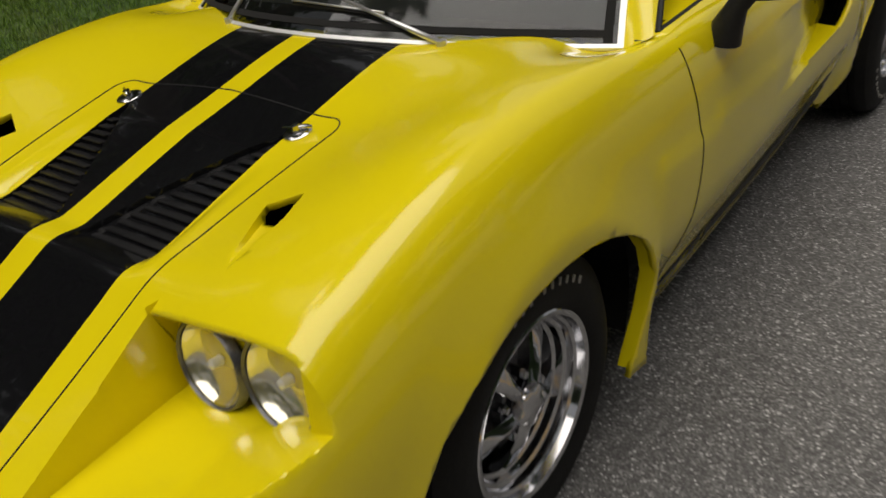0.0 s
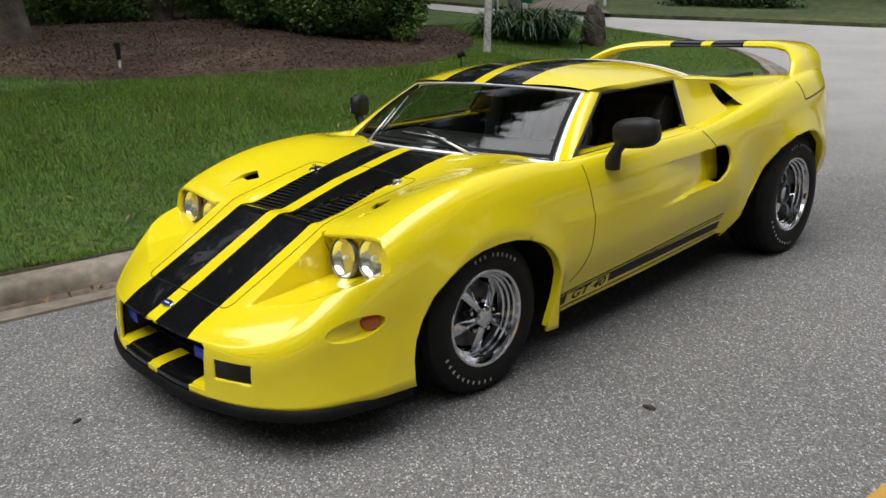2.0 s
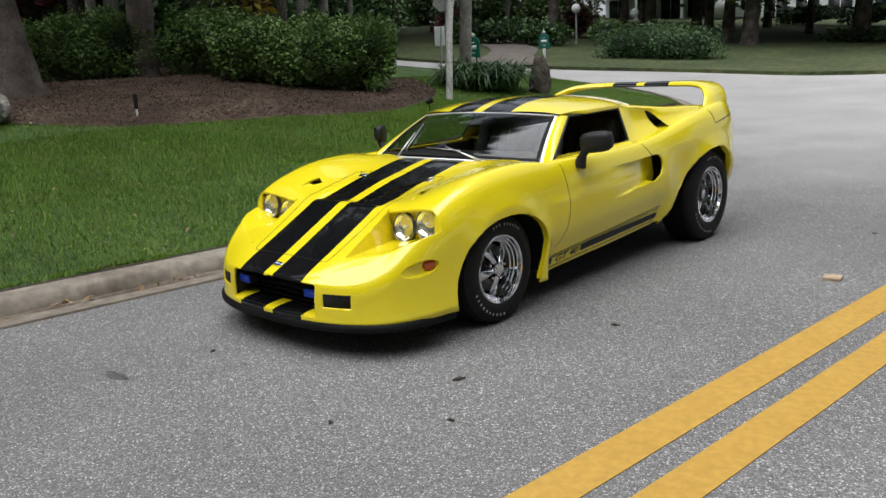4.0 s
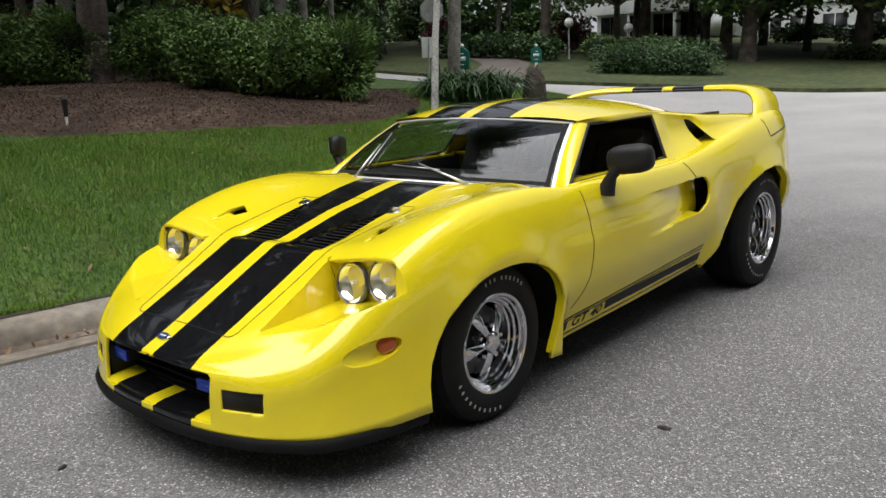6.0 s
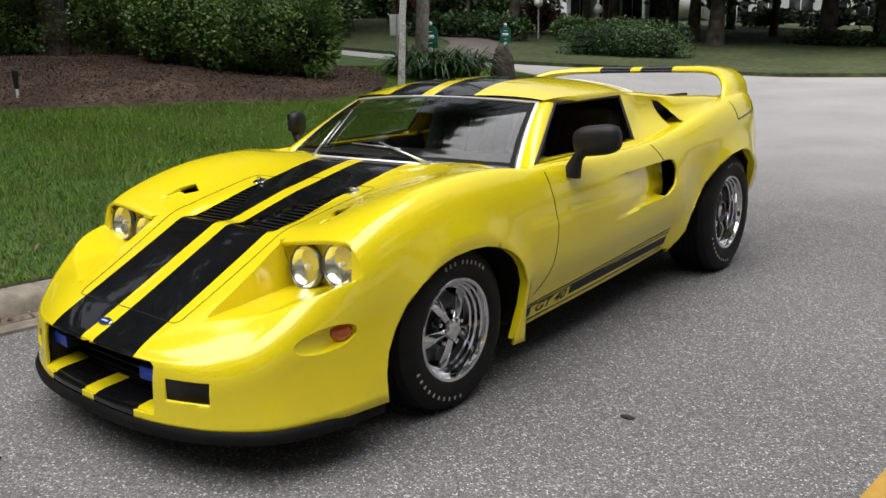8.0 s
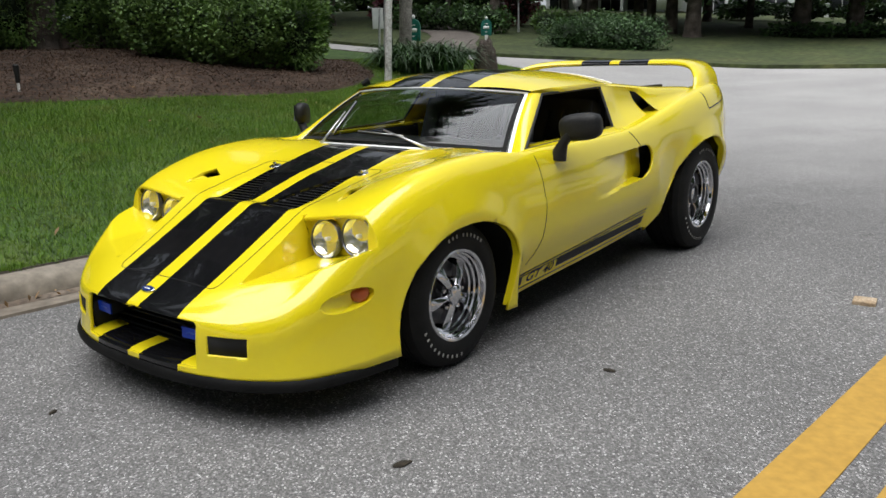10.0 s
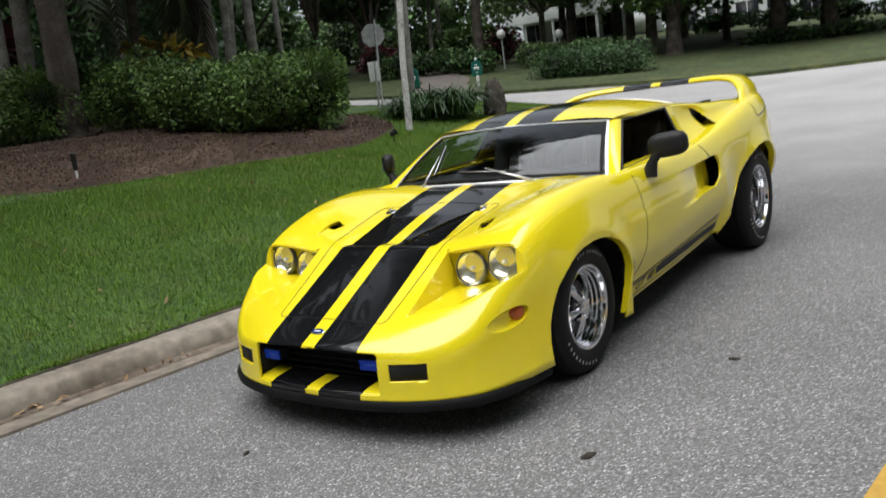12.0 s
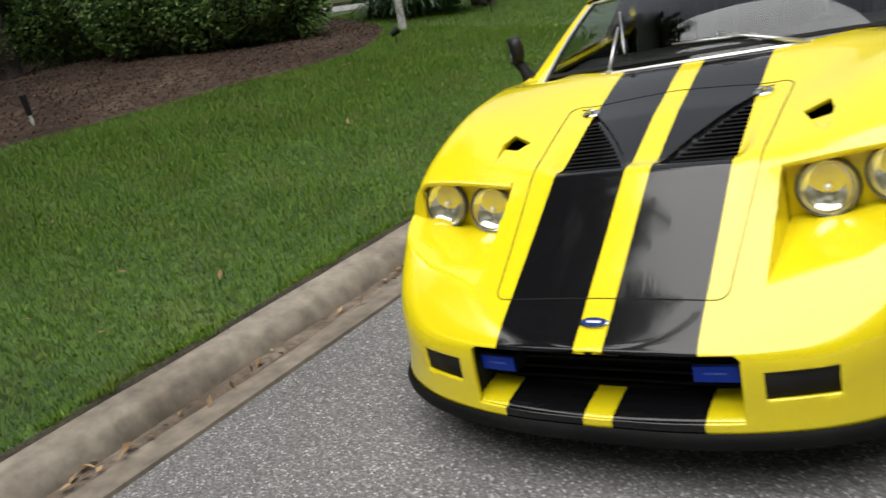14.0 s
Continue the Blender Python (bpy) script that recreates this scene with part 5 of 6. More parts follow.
    for k in range(5):
        a = radians(72 * k + 84)
        part("wheel_nut", lathe([(0.010, -0.07), (0.010, -0.040), (0.007, -0.034), (0.001, -0.033)], 6, m=m @ Matrix.Translation((-dish, 0.060 * math.cos(a), 0.060 * math.sin(a)))), M_chrome, wheel)
    # raised lettering as plain white bars round the sidewall
    rr = (rim_r + r) / 2 + 0.004
    for start, count, gap in ((203, 10, 7.4), (54, 6, 6.0), (94, 3, 6.0)):
        for k in range(count):
            a = radians(start + gap * k)
            hgt = 0.019 if start == 200 else 0.014
            bm = boxed((0.0025, 0.011 if start == 200 else 0.008, hgt), m @ pose(0, 0, 0, math.degrees(a) - 90, 0, 0) @ pose(-0.0005, 0, rr), 0.0008)
            part("sidewall_letter", bm, M_white, wheel, "white raised lettering")


for s in (1, -1):
    road_wheel(0.766, -0.006, 0.291, 0.21, 0.177, s)
    road_wheel(0.832, 2.375, 0.335, 0.27, 0.198, s, 0.04)

# ---- planting ----
rng = np.random.default_rng(7)
LEAN = Vector((0.035, 0.03, 1.0))


def ground_at(x, y):
    return float(lawn_z(np.array(x), np.array(y)))


def clump(n, centre, radii, power=0.45, lumps=9, seed=1):
    """Random places near the surface of a lumpy mound."""
    r = np.random.default_rng(seed)
    d = r.normal(size=(n, 3))
    d /= np.linalg.norm(d, axis=1)[:, None]
    q = r.uniform(0, 1, n) ** power
    k = r.normal(size=(lumps, 3))
    k /= np.linalg.norm(k, axis=1)[:, None]
    swell = 0.74 + 0.42 * np.max(np.clip(d @ k.T, 0, 1) ** 6, axis=1)
    return np.asarray(centre) + d * np.asarray(radii) * (q * swell)[:, None]


def bush(name, label, spots, leaf, mat, count, group="", category="hedge", flowers=0, seed=3):
    """A clipped or wild bush of many leaves over a set of mounds (centre, radii), on short stems."""
    root = thing(name, label, category, **({"group": group} if group else {}))
    pts = np.concatenate([clump(int(count / len(spots)), c, r, seed=seed + i) for i, (c, r) in enumerate(spots)])
    pts = pts[pts[:, 2] > min(c[2] - 0.95 * r[2] for c, r in spots)]
    v, f = leaves(np.random.default_rng(seed), pts, leaf, 0.8, aspect=0.55)
    raw("foliage", v, f, mat, root)
    # a dark solid core in each mound stands for the shade inside
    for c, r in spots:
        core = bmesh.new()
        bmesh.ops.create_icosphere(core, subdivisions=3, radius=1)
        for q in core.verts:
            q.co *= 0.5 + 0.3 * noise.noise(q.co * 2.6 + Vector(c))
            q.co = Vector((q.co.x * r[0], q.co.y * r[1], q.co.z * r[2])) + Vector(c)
        part("shade_core", core, M_shade_leaf, root)
    for c, r in spots:
        part("stem", tube(bmesh.new(), [(c[0], c[1], c[2] - r[2] - 0.1), (c[0] + 0.1, c[1], c[2])], [0.03, 0.015], 6), M_bark, root)
    if flowers:
        k = np.random.default_rng(seed + 50)
        at = pts[k.choice(len(pts), flowers, replace=False)] * 1.0
        at[:, 2] += 0.03
        v, f = leaves(k, np.repeat(at, 5, 0) + k.normal(size=(flowers * 5, 3)) * 0.012, 0.045, 0.5, aspect=0.8)
        raw("blossom_spray", v, f, M_petal, root, "small white blossoms", kind="stuff")
    return root


def hedge_row(pts, half_w, h):
    """Mounds along a line of (x, y) points."""
    return [((x, y, ground_at(x, y) + h * 0.5), (half_w * 1.05, half_w, h * 0.56)) for x, y in pts]


bush("flowering_hedge", "dense green hedge with a few white flowers in mulch", hedge_row([(-6.18, 5.57), (-6.45, 4.96), (-6.99, 4.88), (-7.5, 4.69), (-8.03, 4.53), (-6.74, 5.8), (-7.5, 5.57)], 0.63, 1.06), 0.064, M_hedge, 56000, flowers=26, seed=11)
bush("clipped_hedge", "dark green shrub hedge behind the mulch bed", hedge_row([(-9.96, 3.55), (-10.55, 3.46), (-11.16, 3.29), (-11.76, 3.03), (-9.54, 4.59), (-8.94, 4.74)], 0.61, 1.17), 0.064, M_hedge, 40000, flowers=8, seed=21)
bush("croton_bush", "yellow-leaved croton bush behind the hedge", [((-9.85, 5.89, ground_at(-9.85, 5.89) + 0.85), (0.7, 0.6, 0.85)), ((-10.68, 6.11, ground_at(-10.68, 6.11) + 0.9), (0.6, 0.5, 0.8))], 0.22, M_yellow_leaf, 700, category="bush", seed=31)
bush("red_shrub", "dark red-leaved tropical shrub", [((-12.8, 3.89, ground_at(-12.8, 3.89) + 1.3), (1.3, 1.1, 1.3)), ((-14.27, 4.07, ground_at(-14.27, 4.07) + 1.5), (1.3, 1.1, 1.4))], 0.34, M_red_leaf, 1500, category="bush", seed=33)


def frond(n, mat_rng, base, yaw, rise, length, droop):
    """Vertices and faces of one feather-shaped palm leaf."""
    v, f = [], []
    pts = []
    p = Vector(base)
    a = rise
    for k in range(n + 1):
        pts.append(p.copy())
        p = p + Vector((math.cos(yaw) * math.cos(a), math.sin(yaw) * math.cos(a), math.sin(a))) * (length / n)
        a -= droop / n
    side = Vector((-math.sin(yaw), math.cos(yaw), 0))
    for k in range(1, n):
        t = k / n
        d = (pts[k + 1] - pts[k]).normalized()
        ln = 0.62 * length * 0.35 * math.sin(math.pi * min(0.97, t * 0.9 + 0.1)) + 0.08
        for s in (-1, 1):
            tip = pts[k] + side * s * ln * 0.8 + d * ln * 0.5 + Vector((0, 0, -0.35 * ln + mat_rng.uniform(-0.1, 0.1)))
            w = d * 0.04
            i = len(v)
            v += [pts[k] - w, pts[k] + w, tip]
            f.append((i, i + 1, i + 2))
    for a_, b_ in zip(pts, pts[1:]):
        i = len(v)
        v += [a_ + side * 0.02, a_ - side * 0.02, b_]
        f.append((i, i + 1, i + 2))
    return [tuple(q) for q in v], f


def palm(x, y, z, r, h, lean=(0.0, 0.0), bark=None, crown=18, label="", flare=1.5, seed=5, size=2.6, bend=(0.0, 0.0), leaf=None, rise=(0.1, 1.2), droop=(1.1, 2.0)):
    k = np.random.default_rng(seed)
    root = thing("palm_tree", label or "tall palm tree with a ringed grey trunk", "palm tree", group="palms by the road")
    bm = bmesh.new()
    path, rad = [], []
    for t in np.linspace(0, 1, 44).tolist():
        q = Vector((x, y, z - 0.15)) + (LEAN + Vector((lean[0], lean[1], 0))) * (h * t) + Vector((0.06 * math.sin(t * 5 + seed), 0.05 * math.cos(t * 4 + seed), 0)) * t + Vector((bend[0], bend[1], 0)) * (max(0.0, t - 0.38) ** 2 / 0.384)
        path.append(q)
        rad.append(r * (1 + (flare - 1) * math.exp(-t * h / 0.45)) * (1 - 0.22 * t) * (1 + 0.03 * (len(path) % 2) + 0.03 * k.normal()))
    tube(bm, path, rad, 18)
    part("trunk", bm, bark or M_bark, root)
    vs, fs = [], []
    for j in range(crown):
        v, f = frond(24 if size < 3 else 44, k, path[-1], 2 * math.pi * j / crown + k.uniform(-0.2, 0.2), k.uniform(*rise), size * k.uniform(0.8, 1.15), k.uniform(*droop))
        o = len(vs)
        vs += v
        fs += [(a + o, b + o, c + o) for a, b, c in f]
    if crown:
        raw("crown", vs, fs, leaf or M_strap, root)
    return root


palm(-9.69, 3.77, ground_at(-9.69, 3.77), 0.205, 12.5, (-0.02, 0.0), flare=1.35, seed=2, crown=44, size=4.4, bend=(1.7, 0.3))
palm(-8.13, 1.08, ground_at(-8.13, 1.08), 0.265, 12.0, (-0.10, -0.08), flare=1.9, seed=3, crown=44, size=4.1, bend=(2.1, 0.6))
palm(-10.36, 6.99, ground_at(-10.36, 6.99), 0.246, 13.0, (0, 0), flare=1.1, seed=4, crown=44, size=4.4, bend=(1.2, 0.0))
palm(-10.61, 5.71, ground_at(-10.61, 5.71), 0.098, 3.5, (0.05, 0.0), None, 34, "low palm with pale hanging fronds in the grove", 1.1, 77, 2.7, leaf=M_frond, rise=(-0.5, 0.9), droop=(1.3, 2.2))
for i, (x, y, r, lx, ly) in enumerate(((-12.6, 3.95, 0.110, -0.06, -0.17), (-11.49, 3.56, 0.087, -0.04, -0.04), (-11.1, 3.59, 0.087, 0.0, 0.014), (-11.42, 4.11, 0.130, 0.0, 0.02), (-12.77, 9.47, 0.092, 0.03, 0), (-13.14, 9.74, 0.101, 0.10, 0), (-12.54, 10.94, 0.066, -0.02, 0), (-12.65, 10.15, 0.120, 0.0, 0), (-13.41, 7.28, 0.107, 0.02, 0))):
    palm(x, y, ground_at(x, y), r, 7.5 + 0.4 * i, (lx, ly), M_bark if i < 2 else M_bark_pale, 12, "slender palm with a grey trunk", 1.2, 20 + i, 2.0)


def tree(x, y, z, h, crown_r, trunk_r, leaf, count, mat, label, group, seed, low=0.35, dark=None):
    """A branching trunk with a ragged crown of leaf clusters."""
    k = np.random.default_rng(seed)
    root = thing("tree", label, "tree", group=group)
    bm = bmesh.new()
    top = Vector((x, y, z)) + LEAN * (h * low + 0.6)
    tube(bm, [(x, y, z - 0.3), (x + 0.02, y, z + 0.2), tuple(Vector((x, y, z)) + LEAN * (h * low * 0.6)), tuple(top)], [trunk_r * 1.6, trunk_r * 1.1, trunk_r, trunk_r * 0.8], 12)
    pts = []
    lobes = 11
    for j in range(lobes):
        a = 2 * math.pi * j / lobes * 2.4 + k.uniform(0, 0.6)
        rr = crown_r * k.uniform(0.25, 0.8)
        c = np.array([x + LEAN.x * h * 0.7 + rr * math.cos(a), y + rr * math.sin(a), z + h * k.uniform(low + 0.12, 0.95)])
        tube(bm, [tuple(top - LEAN * 0.3), tuple((top + Vector(c)) / 2 + Vector((0, 0, 0.2))), tuple(c)], [trunk_r * 0.5, trunk_r * 0.28, trunk_r * 0.08], 6)
        s = crown_r * k.uniform(0.34, 0.55)
        pts.append(clump(count // lobes, c, (s, s, s * 0.72), 0.5, 7, seed * 31 + j))
    part("trunk", bm, dark or M_bark, root)
    v, f = leaves(k, np.concatenate(pts), leaf, 0.9, aspect=0.6)
    raw("crown", v, f, mat, root)
    return root


# dark grove behind the planting bed
for i, (x, y, h, r) in enumerate(((-16, 0, 12, 4.2), (-18, 5, 14, 4.6), (-18, 9.5, 12, 4.0), (-21, 11, 14, 4.4), (-24, 15.5, 11, 3.6), (-28, 16, 13, 4.6), (-25, 9, 15, 5), (-24, 2, 14, 5), (-19, -5, 13, 4.8), (-30, 20, 13, 5), (-16, -10, 12, 4.5), (-25, 25, 11, 3.0), (-32, 27, 13, 5.5), (-25.5, 29.5, 9, 3.2), (-12.5, -5, 11, 3.8))):
    tree(x, y, ground_at(x, y) if y < 15 else float(road_z(x, y)) + 0.3, h + 4, r + 0.4, 0.16, 0.46, 8000, M_tree_leaf, "dark leafy tree in the grove behind the hedge", "grove trees", 60 + i, 0.10)
undergrowth = np.concatenate([clump(2600, (x, y, z), (2.3, 1.8, 2.2), seed=200 + i) for i, (x, y, z) in enumerate(((-15.8, 7.6, 2.8), (-16.2, 9.8, 2.9), (-16.5, 11, 2.9), (-19.5, 13.4, 2.8), (-18.5, 5.4, 3.2), (-18, 2, 3.2), (-17, -1.5, 3.0), (-24.5, 22.5, 2.8), (-27, 20.5, 2.6), (-22, 13, 4), (-21, 8, 4), (-22, 4, 4), (-27, 22, 3), (-30, 24.5, 3)))])
v, f = leaves(rng, undergrowth, 0.26, 0.8, aspect=0.5)
raw("undergrowth", v, f, M_tree_leaf, None, "dark green undergrowth among the trunks", category="undergrowth", kind="stuff")

k = np.random.default_rng(300)
belt = np.concatenate([clump(2600, (x, y, z), (5, 4.5, 7.5), seed=310 + i) for i, (x, y, z) in enumerate(((-26, -12, 8), (-29, -5, 9), (-31, 2, 9), (-33, 9, 9), (-35, 16, 9), (-38, 23, 9), (-22, -18, 8), (-41, 30, 8), (-35, 50, 8), (-41, 47, 8), (-47, 44, 8), (-30, 58, 9), (-20, 62, 9)))])
v, f = leaves(k, belt, 0.75, 0.9, aspect=0.6)
raw("tree_belt", v, f, M_tree_leaf, None, "dense dark trees far behind the grove", category="trees", kind="stuff")

# across the side street
def far_ground(x, y):
    return float(road_z(x, y)) + 0.1 + 0.025 * max(0.0, y - 20.5)


for i, (x, y, h, r, tr, low) in enumerate(((-16.9, 34.9, 8, 3.2, 0.26, 0.32), (-15.2, 36.5, 8, 3.2, 0.24, 0.30), (-10.9, 30.2, 7.5, 3.0, 0.24, 0.30), (-9.6, 29.2, 7.5, 3.0, 0.30, 0.26), (-9.6, 36, 8, 3.2, 0.16, 0.34), (-6.4, 32.2, 7.5, 3.2, 0.34, 0.28), (-4.6, 33, 8, 3.4, 0.26, 0.3), (-1, 34, 8, 3.5, 0.3, 0.28), (3, 35, 8, 3.5, 0.3, 0.28), (-13, 40, 9, 3.6, 0.2, 0.36), (-13, 33, 8, 3.6, 0.2, 0.3), (-19, 38, 9, 4, 0.2, 0.26), (-6, 39, 9, 4, 0.2, 0.28), (1, 40, 9, 4, 0.2, 0.28), (-23, 43, 7, 3.2, 0.2, 0.26), (-31, 35, 10, 4.5, 0.2, 0.24), (-29, 60, 14, 6.5, 0.3, 0.2), (-18, 66, 14, 6.5, 0.3, 0.2), (-6, 66, 14, 6.5, 0.3, 0.2), (6, 64, 14, 6.5, 0.3, 0.2))):
    tree(x, y, far_ground(x, y), h + 1, r + (2.4 if y < 33.5 else 1.5), tr, 0.30, 11000, M_tree_leaf if i % 4 == 3 else M_far_leaf, "spreading green tree on the far lawn", "far lawn trees", 90 + i, low - (0.12 if x > -12 else 0.06))
tree(-17.7, 27.5, far_ground(-17.7, 27.5), 9.5, 3.8, 0.22, 0.36, 4200, M_tree_leaf, "spreading green tree on the far lawn", "far lawn trees", 141, 0.34)
palm(-22.5, 30.5, far_ground(-22.5, 30.5), 0.13, 3.6, (0, 0), M_bark_pale, 26, "palm with a feathery crown beyond the street", 1.1, 42, 2.6, leaf=M_far_leaf)
palm(-24.5, 34, far_ground(-24.5, 34), 0.13, 4.4, (0, 0), M_bark_pale, 26, "palm with a feathery crown beyond the street", 1.1, 43, 2.6, leaf=M_far_leaf)
bush("spreading_bush", "broad dark green bush on the far lawn", [((x, y, far_ground(x, y) + 0.3), (1.1, 0.9, 0.86)) for x, y in ((-11.3, 22.5), (-10.5, 22.8), (-9.7, 22.9), (-10.1, 23.4), (-9.1, 23.2))], 0.075, M_bush, 30000, category="bush", seed=51)
bush("far_hedge", "low clipped hedge beyond the side street", [((x, y, far_ground(x, y) + 0.45), (1.0, 0.7, 0.55)) for x, y in ((-14.8, 27), (-13.9, 27.3), (-13.0, 27.8), (-12.2, 28.3))], 0.14, M_far_leaf, 4500, category="hedge", seed=52)
bush("far_hedge", "dark hedge beside the driveway", [((x, y, far_ground(x, y) + 0.5), (1.2, 0.8, 0.65)) for x, y in ((-20.6, 25.3), (-19.4, 25.8), (-18.2, 26.2), (-16.8, 25.8))], 0.16, M_tree_leaf, 5000, category="hedge", seed=53)
bush("red_shrub", "dark red shrub on the far lawn", [((-18.2, 30.4, far_ground(-18.2, 30.4) + 0.9), (1.0, 0.8, 1.0))], 0.22, M_red_leaf, 900, category="bush", seed=54)
bush("red_shrub", "dark red shrub beside the driveway", [((-22.6, 26.4, far_ground(-22.6, 26.4) + 0.8), (1.1, 0.8, 0.9))], 0.22, M_red_leaf, 800, category="bush", seed=55)
bush("shrub_row", "dark green shrubs in front of the houses", [((x, y, far_ground(x, y) + 0.5), (1.7, 1.0, 0.55)) for x, y in ((-12, 43), (-9, 43), (-6, 43), (-3, 43), (0, 43))], 0.26, M_tree_leaf, 7000, category="hedge", seed=57)
bush("tall_thicket", "tall dark thicket far behind the street", [((x, y, far_ground(x, y) + (0.7 if x > -32 else 1.6)), (2.8, 1.8, 1.3 if x > -32 else 2.6)) for x, y in ((-22, 33.5), (-26, 34), (-30, 36.5), (-35, 38), (-40, 40), (-46, 42), (-34, 31), (-40, 33), (-48, 36))], 0.34, M_far_leaf, 22000, category="bush", seed=58)
bush("tree_base_planting", "dark low planting under a tree", [((x, y, far_ground(x, y) + 0.2), (1.6, 0.9, 0.4)) for x, y in ((-6.4, 31.6), (-4.2, 32.3), (-1.5, 33.0))], 0.2, M_tree_leaf, 2500, category="bush", seed=56)

# unseen trees added across the road and behind, to cut low sky light
for i, (x, y, h, r) in enumerate(((12, -10, 12, 4.6), (12, -3.5, 13, 4.8), (12.5, 3, 13, 4.8), (13.5, 9.5, 13, 4.8), (15, 16, 12, 4.8), (9, -16, 12, 4.8), (2.5, -18, 12, 4.8), (-4, -17, 12, 4.6), (-10, -14, 12, 4.2), (22, 24, 13, 5), (19, 0, 14, 5.5), (20, -9, 14, 5.5))):
    tree(x, y, 0.1 + max(0.0, -x - 2) * 0.12, h + 2, r + 0.6, 0.2, 0.7, 5200, M_tree_leaf, "unseen leafy green tree that cuts low sky light", "roadside trees", 140 + i, 0.06)


# driveway and globe lamps across the street
bm = bmesh.new()
sheet(bm, [[(x, y, far_ground(x, y) + 0.03) for x in np.linspace(a, b, 7).tolist()] for y, a, b in ((18.35, -14.9, -11.5), (19.2, -15.2, -12.3), (20.4, -15.9, -13.6), (21.6, -16.6, -14.5), (22.8, -17.4, -15.2), (24.0, -18.6, -16.0), (25.5, -20.5, -17.5), (28, -24, -20))])
bmesh.ops.recalc_face_normals(bm, faces=bm.faces)
part("driveway", bm, M_drive, None, "brown driveway curving off the side street", category="driveway", kind="structure")


def globe_lamp(x, y, top):
    z = far_ground(x, y)
    root = thing("globe_lamp", "white globe garden lamp on a slim post", "garden lamp", group="globe lamps")
    part("post", tube(bmesh.new(), [(x, y, z - 0.1), (x, y, z + 0.4), (x, y, top - 0.15)], [0.06, 0.04, 0.035], 10), M_galv, root)
    part("globe", lathe([(0.001, -0.19), (0.10, -0.17), (0.17, -0.09), (0.19, 0), (0.17, 0.09), (0.10, 0.165), (0.001, 0.19)], 20, "z", m=pose(x, y, top)), M_globe, root, "white glass globe")


globe_lamp(-16.2, 27.1, 3.45)
globe_lamp(-14.4, 28.8, 3.15)


# ---- building across the street ----
def house(x, y, z, wide, deep, tall, yaw, storeys, bays, label):
    m = pose(x, y, z, 0, 0, yaw)
    root = thing("house", label, "house", m, group="houses across the street")
    wall = part("wall", boxed((wide, deep, tall), pose(0, deep / 2, tall / 2), 0.05), M_wall, root)
    part("roof", boxed((wide + 0.9, deep + 0.9, 0.35), pose(0, deep / 2, tall + 0.15), 0.08), M_wall, root, "white flat roof edge")
    for st in range(storeys):
        for b in range(bays):
            wx = -wide / 2 + wide * (b + 0.5) / bays
            wz = 1.25 + 2.7 * st
            w = part("window", boxed((wide / bays * 0.72, 0.12, 1.9), pose(wx, -0.02, wz)), M_window, root, "dark window")
            part("frame", boxed((0.06, 0.08, 1.9), pose(wx, -0.1, wz)), M_galv, w)
            part("sill", boxed((wide / bays * 0.76, 0.2, 0.08), pose(wx, -0.08, wz - 0.98)), M_wall, w)
    return root


def carport_house(m):
    """A long low house: white parapet over a shaded carport, posts, a sloping end wall and a tiled roof behind."""
    root = thing("house", "long low white house with a shaded carport behind trees", "house", m, group="houses across the street")
    part("wall", boxed((9.4, 4.0, 2.3), pose(0, 5.2, 1.15), 0.04), M_wall, root)
    part("parapet", boxed((9.8, 0.30, 0.80), pose(0, 0, 2.05), 0.03), M_wall, root, "white parapet band")
    part("roof", boxed((9.7, 7.0, 0.16), pose(0, 3.6, 2.30), 0.03), M_wall, root, "flat white roof")
    for k in range(5):
        w = part("window", boxed((1.35, 0.10, 1.5), pose(-3.7 + 1.85 * k, 3.16, 0.95)), M_window, root, "dark window")
        part("frame", boxed((0.06, 0.06, 1.5), pose(-3.7 + 1.85 * k, 3.09, 0.95)), M_galv, w)
    for x in (-4.6, -1.6, 1.4):
        part("post", boxed((0.16, 0.16, 1.66), pose(x, 0.0, 0.83), 0.01), M_wall, root, "slim white post")
    bm = bmesh.new()
    bm.faces.new([bm.verts.new(p) for p in ((3.3, -0.9, 0.0), (5.3, -0.9, 0.0), (5.3, -0.9, 1.62), (4.2, -0.9, 1.62))])
    ext = bmesh.ops.extrude_face_region(bm, geom=bm.faces[:])
    bmesh.ops.translate(bm, vec=(0, 0.6, 0), verts=[v for v in ext["geom"] if isinstance(v, bmesh.types.BMVert)])
    bmesh.ops.recalc_face_normals(bm, faces=bm.faces)
    part("buttress_wall", bm, M_wall, root, "sloping white wall")
    part("tiled_roof", boxed((2.6, 3.0, 0.25), pose(4.0, 2.6, 2.75, 14, 0, 0), 0.05), M_roof_tile, root, "terracotta tiled roof")
    return root


carport_house(pose(-23.2, 48.2, far_ground(-23, 48) - 0.05, 0, 0, 14))
house(-12.5, 53.5, far_ground(-12.5, 53) - 0.6, 11.5, 9, 5.6, 10, 2, 6, "two-storey white house behind trees")
house(2.0, 54.0, far_ground(2, 54) - 0.6, 11, 9, 5.6, 0, 2, 5, "two-storey white house behind trees")


# ---- poles, signs, letter boxes ----
def upright(bm, x, y, z, h, r0, r1, n=14):
    b = Vector((x, y, z))
    return tube(bm, [tuple(b - LEAN * 0.2), tuple(b + LEAN * (h * 0.33)), tuple(b + LEAN * (h * 0.66)), tuple(b + LEAN * h)], [r0, r0 * 0.97, (r0 + r1) / 2, r1], n)


